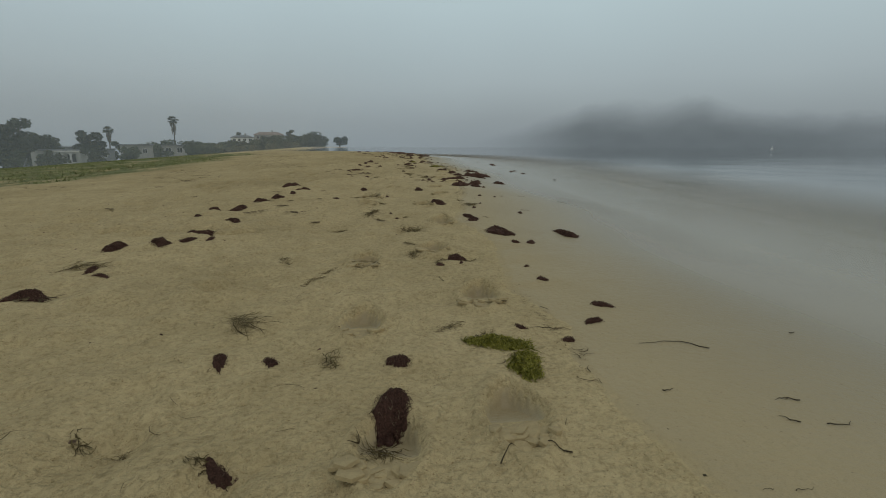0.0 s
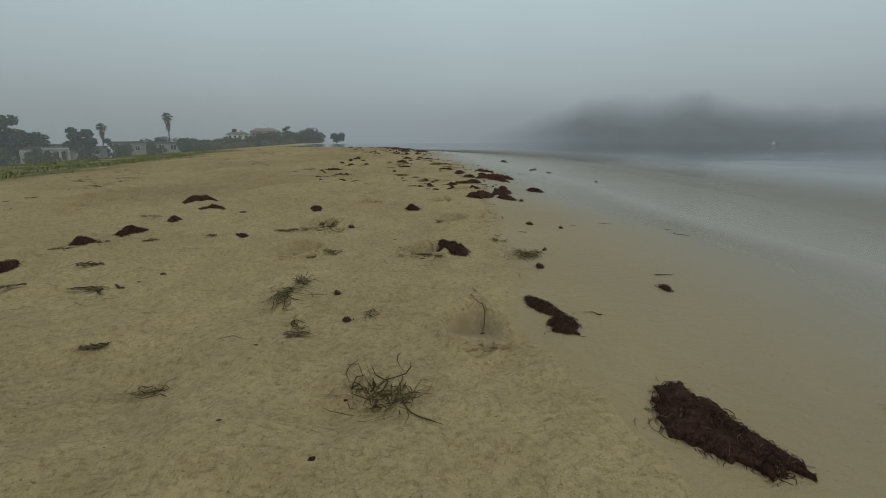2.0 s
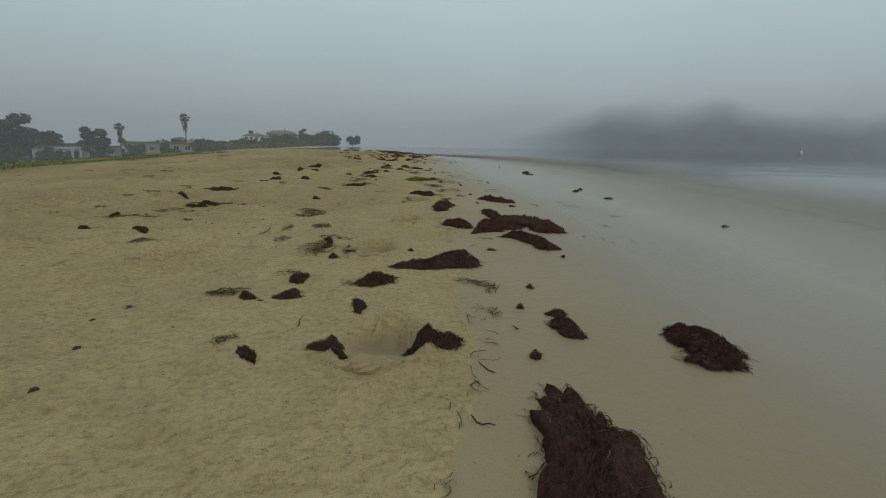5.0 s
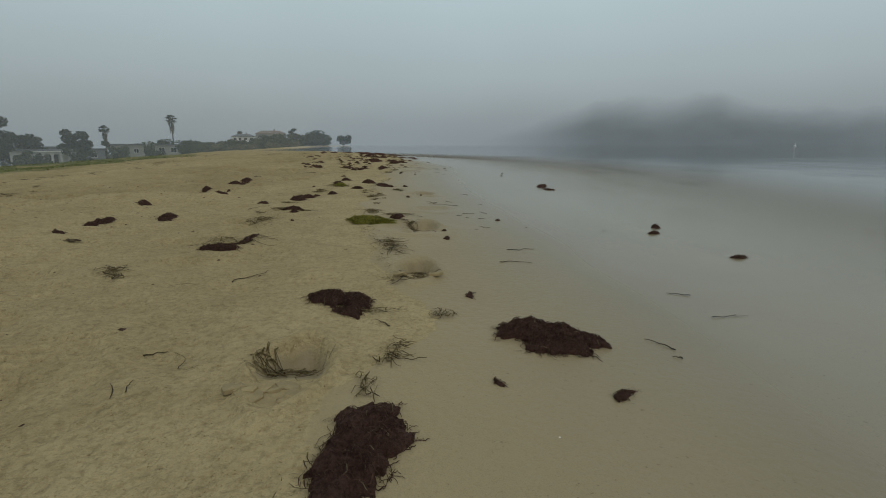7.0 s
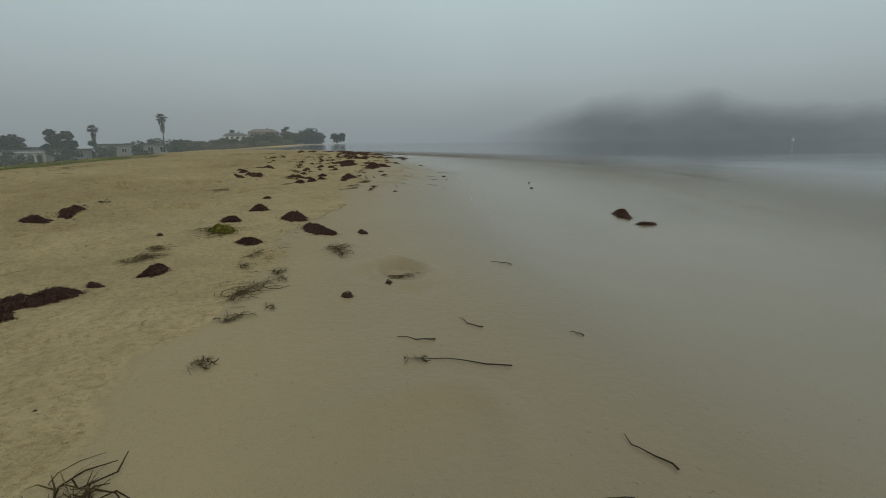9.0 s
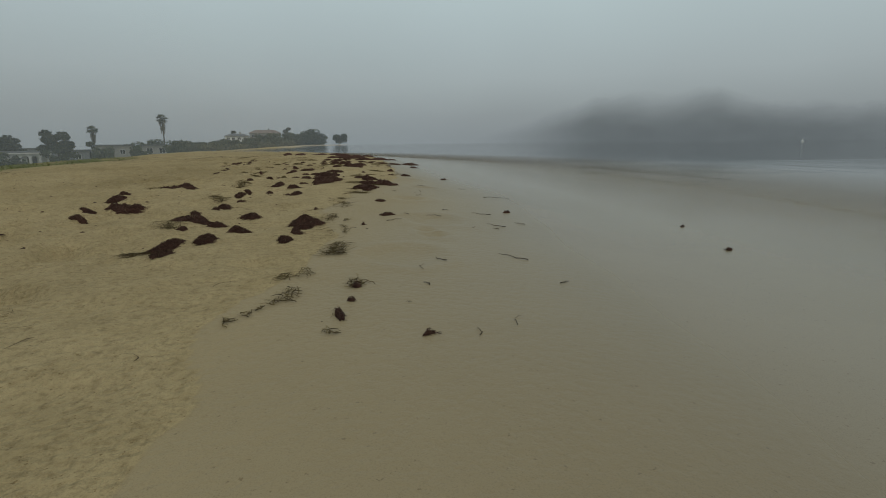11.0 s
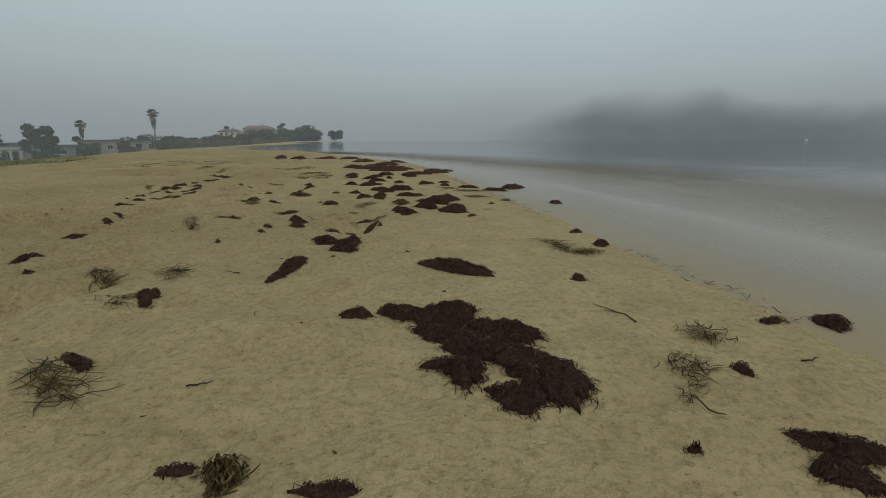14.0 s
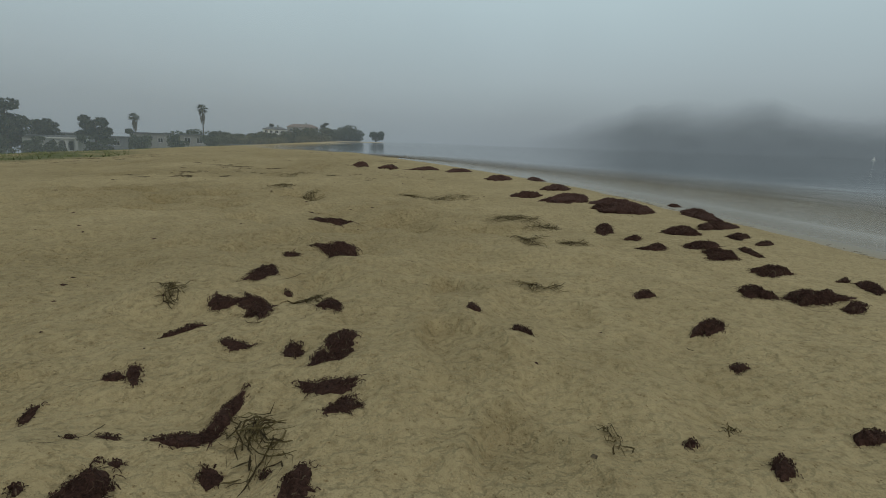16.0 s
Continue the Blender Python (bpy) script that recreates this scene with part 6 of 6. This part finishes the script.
# ---------------------------------------------------------------- far shore: houses
WHITE = plain("white_render", (0.66, 0.66, 0.64), 0.85, 0.06, 1.5, 0.2, 0.01)
GREY = plain("grey_cladding", (0.20, 0.215, 0.23), 0.8, 0.10, 2, 0.2, 0.01)
CREAM = plain("cream_render", (0.29, 0.285, 0.27), 0.85, 0.08, 1.5, 0.2, 0.01)
TILE = plain("clay_roof", (0.26, 0.20, 0.17), 0.85, 0.2, 2, 0.4, 0.02)
SLATE = plain("dark_roof", (0.13, 0.14, 0.15), 0.8, 0.15, 2, 0.3, 0.02)
FRAME = plain("window_frame", (0.55, 0.55, 0.53), 0.6, 0.05, 4, 0.1, 0.004)


def glass_material():
    m, n, l, b = material("dark_window_glass", 0.08, 0.5)
    b.inputs["Base Color"].default_value = (0.02, 0.025, 0.03, 1)
    return m


GLASS = glass_material()


def boxed(name, parent, mat, *boxes, label=""):
    sp = Soup()
    for b in boxes:
        sp.box(*b)
    return part(name, sp.v, sp.f, mat, parent, label)


def window(house, x0, z0, x1, z1, front):
    """A framed window set into the front wall, which faces -y."""
    win = boxed("window", house, FRAME, (x0, front - 0.06, z0, x0 + 0.1, front + 0.05, z1), (x1 - 0.1, front - 0.06, z0, x1, front + 0.05, z1),
                (x0, front - 0.06, z0, x1, front + 0.05, z0 + 0.1), (x0, front - 0.06, z1 - 0.1, x1, front + 0.05, z1), ((x0 + x1) / 2 - 0.04, front - 0.05, z0, (x0 + x1) / 2 + 0.04, front + 0.04, z1))
    boxed("pane", win, GLASS, (x0 + 0.1, front - 0.02, z0 + 0.1, x1 - 0.1, front + 0.02, z1 - 0.1))


def wall_with_holes(x0, x1, z0, z1, y0, y1, holes):
    """Boxes that fill a wall round its openings, which do not overlap in x."""
    out, at = [], x0
    for a, b, c, d in sorted(holes):
        out += [(at, y0, z0, a, y1, z1), (a, y0, z0, b, y1, c), (a, y0, d, b, y1, z1)]
        at = b
    return out + [(at, y0, z0, x1, y1, z1)]


def house(name, x, y, turn, wide, deep, tall, wall, roof, label, holes, pitch=0.0, base=0.0, over=0.5):
    root = new(name)
    tagged(root, label, "house", "houses behind the beach")
    h = wide / 2
    for piece in wall_with_holes(-h, h, -7.0, tall, -0.25, 0.0, holes):
        boxed("wall_panel", root, wall, piece)
    boxed("side_wall", root, wall, (-h, 0.0, -7, -h + 0.25, deep - 0.25, tall))
    boxed("side_wall", root, wall, (h - 0.25, 0.0, -7, h, deep - 0.25, tall))
    boxed("back_wall", root, wall, (-h, deep - 0.25, -7, h, deep, tall))
    boxed("floor", root, GREY, (-h + 0.25, 0.0, -0.3, h - 0.25, deep - 0.25, -0.1))
    for a, b, c, d in holes:
        window(root, a, c, b, d, -0.12)
    if pitch:
        sp = Soup()
        k = over
        sp.v = [(-h - k, -0.25 - k, tall), (h + k, -0.25 - k, tall), (h + k, deep + k, tall), (-h - k, deep + k, tall),
                (-h + deep * 0.35, deep / 2, tall + pitch), (h - deep * 0.35, deep / 2, tall + pitch),
                (-h - k, -0.25 - k, tall - 0.2), (h + k, -0.25 - k, tall - 0.2), (h + k, deep + k, tall - 0.2), (-h - k, deep + k, tall - 0.2)]
        sp.f = [(0, 1, 5, 4), (1, 2, 5), (2, 3, 4, 5), (3, 0, 4), (6, 9, 8, 7), (0, 6, 7, 1), (1, 7, 8, 2), (2, 8, 9, 3), (3, 9, 6, 0)]
        rf = part("roof", sp.v, sp.f, roof, root)
        boxed("chimney", rf, CREAM, (h * 0.2, deep * 0.45, tall + pitch * 0.5, h * 0.2 + 0.9, deep * 0.45 + 0.9, tall + pitch + 1.0))
    else:
        boxed("roof", root, roof, (-h - over, -0.25 - over, tall, h + over, deep + over, tall + 0.3))
    root.matrix_world = pose(x, y, ground_at(x, y) + base + (0.5 * sunk(x, y) if y > 250 else 0), 0, 0, turn)
    return root


def arch_panel(parent, x0, x1, z0, z1, y0, y1, mat):
    """One bay of an arcade: a wall panel with a round-headed opening."""
    sp = Soup()
    cx, r = (x0 + x1) / 2, (x1 - x0) / 2 - 0.22
    spring = z1 - 0.35 - r
    for yy in (y0, y1):
        sp.v += [(x0, yy, z0), (x0, yy, z1), (x1, yy, z1), (x1, yy, z0), (cx + r, yy, z0)]
        sp.v += [(cx + r * math.cos(q), yy, spring + r * math.sin(q)) for q in np.linspace(0, math.pi, 11)]
        sp.v += [(cx - r, yy, z0)]
    n = len(sp.v) // 2
    sp.f = [(0, n - 1, n - 2, 1)[::-1], (3, 2, 5, 4)[::-1]]
    sp.f += [(1, 5 + 10 - i, 5 + 9 - i)[::-1] for i in range(5)] + [(2, 5 + 5 - i, 5 + 4 - i)[::-1] for i in range(5)] + [(1, 10, 2)[::-1]]
    sp.f += [tuple(i + n for i in f[::-1]) for f in list(sp.f)]
    ring = [4 + i for i in range(n - 4)]
    sp.f += [(a, b, b + n, a + n) for a, b in zip(ring, ring[1:])]
    return part("arch", sp.v, sp.f, mat, parent)


def white_house():
    root = house("beach_house", -80.0, 143.0, 27, 11.5, 8, 3.2, WHITE, SLATE, "low white beach house with an arched porch and railing", [(-4.6, -3.2, 0.8, 2.3), (-1.6, -0.2, 0.8, 2.3), (1.5, 3.4, 0.2, 2.4)], base=0.3)
    for k in range(4):
        arch_panel(root, -1.2 + k * 1.75, 0.55 + k * 1.75, -0.8, 2.9, -2.4, -2.15, WHITE)
    boxed("porch_roof", root, WHITE, (-1.6, -2.8, 2.9, 6.1, -0.26, 3.15))
    boxed("porch_floor", root, CREAM, (-1.4, -4.4, -1.2, 6.0, -0.26, -0.8))
    for k in range(13):
        boxed("baluster", root, WHITE, (-1.3 + k * 0.6, -4.35, -0.8, -1.1 + k * 0.6, -4.15, 0.0))
    boxed("rail", root, WHITE, (-1.4, -4.4, 0.0, 6.05, -4.1, 0.15))


def build_houses():
    white_house()
    house("flat_house", -93.5, 180, 24, 17, 9, 3.4, GREY, SLATE, "long low grey house with a dark flat roof", [(-7.0, -5.4, 1.0, 2.3), (-3.2, -1.4, 0.9, 2.4), (1.2, 2.4, 1.0, 2.3), (4.8, 6.4, 0.9, 2.4)], base=0.8)
    house("flat_house", -79.0, 184, 22, 9.5, 8, 3.6, CREAM, SLATE, "pale flat-roofed house with tall windows", [(-3.6, -2.6, 1.0, 2.4), (-0.9, -0.2, 0.3, 2.5), (1.6, 3.0, 1.0, 2.4)], base=0.9)
    house("flat_house", -71.5, 196, 20, 8, 8, 3.2, CREAM, SLATE, "small pale flat-roofed house beside the dune", [(-2.8, -1.0, 0.6, 2.4), (0.8, 2.6, 0.6, 2.4)], base=0.6)
    house("flat_house", -100, 172, 28, 14, 9, 4.2, GREY, SLATE, "dark grey flat-roofed house behind the cypress", [(-5.2, -3.0, 0.8, 2.8), (-0.8, 1.4, 0.8, 2.8), (3.0, 5.2, 0.8, 2.8)], base=1.2)
    house("point_house", -79.6, 327, 14, 13, 9, 5.4, WHITE, SLATE, "white two-storey house on the wooded point", [(-5.5, -3.8, 3.2, 4.6), (-2.8, -1.2, 3.2, 4.6), (0.2, 2.0, 3.2, 4.6), (3.4, 5.4, 3.2, 4.6)], pitch=1.4, base=1.2)
    house("point_house", -67.5, 345, 12, 18, 10, 6.4, CREAM, TILE, "large house with a brown roof on the point", [(-7.6, -6.0, 3.8, 5.4), (-4.4, -2.4, 3.8, 5.4), (-0.6, 1.4, 3.8, 5.4), (3.2, 5.0, 3.8, 5.4), (6.2, 7.8, 3.8, 5.4)], pitch=1.9, base=1.4)


def mooring_buoy(x, y):
    sp = Soup()
    prof = [(0.05, -0.4), (0.45, -0.25), (0.6, 0.1), (0.45, 0.5), (0.16, 0.62), (0.14, 1.3), (0.05, 1.4)]
    sp.tube([(0, 0, z) for _, z in prof], [r for r, _ in prof], 14)
    ob = part("mooring_buoy", sp.v, sp.f, WHITE, smooth=True)
    ob.matrix_world = pose(x, y, SEA)
    tagged(ob, "small white mooring buoy on the grey water", "buoy")


build_vegetation()
build_houses()
mooring_buoy(171.6, 203.2)
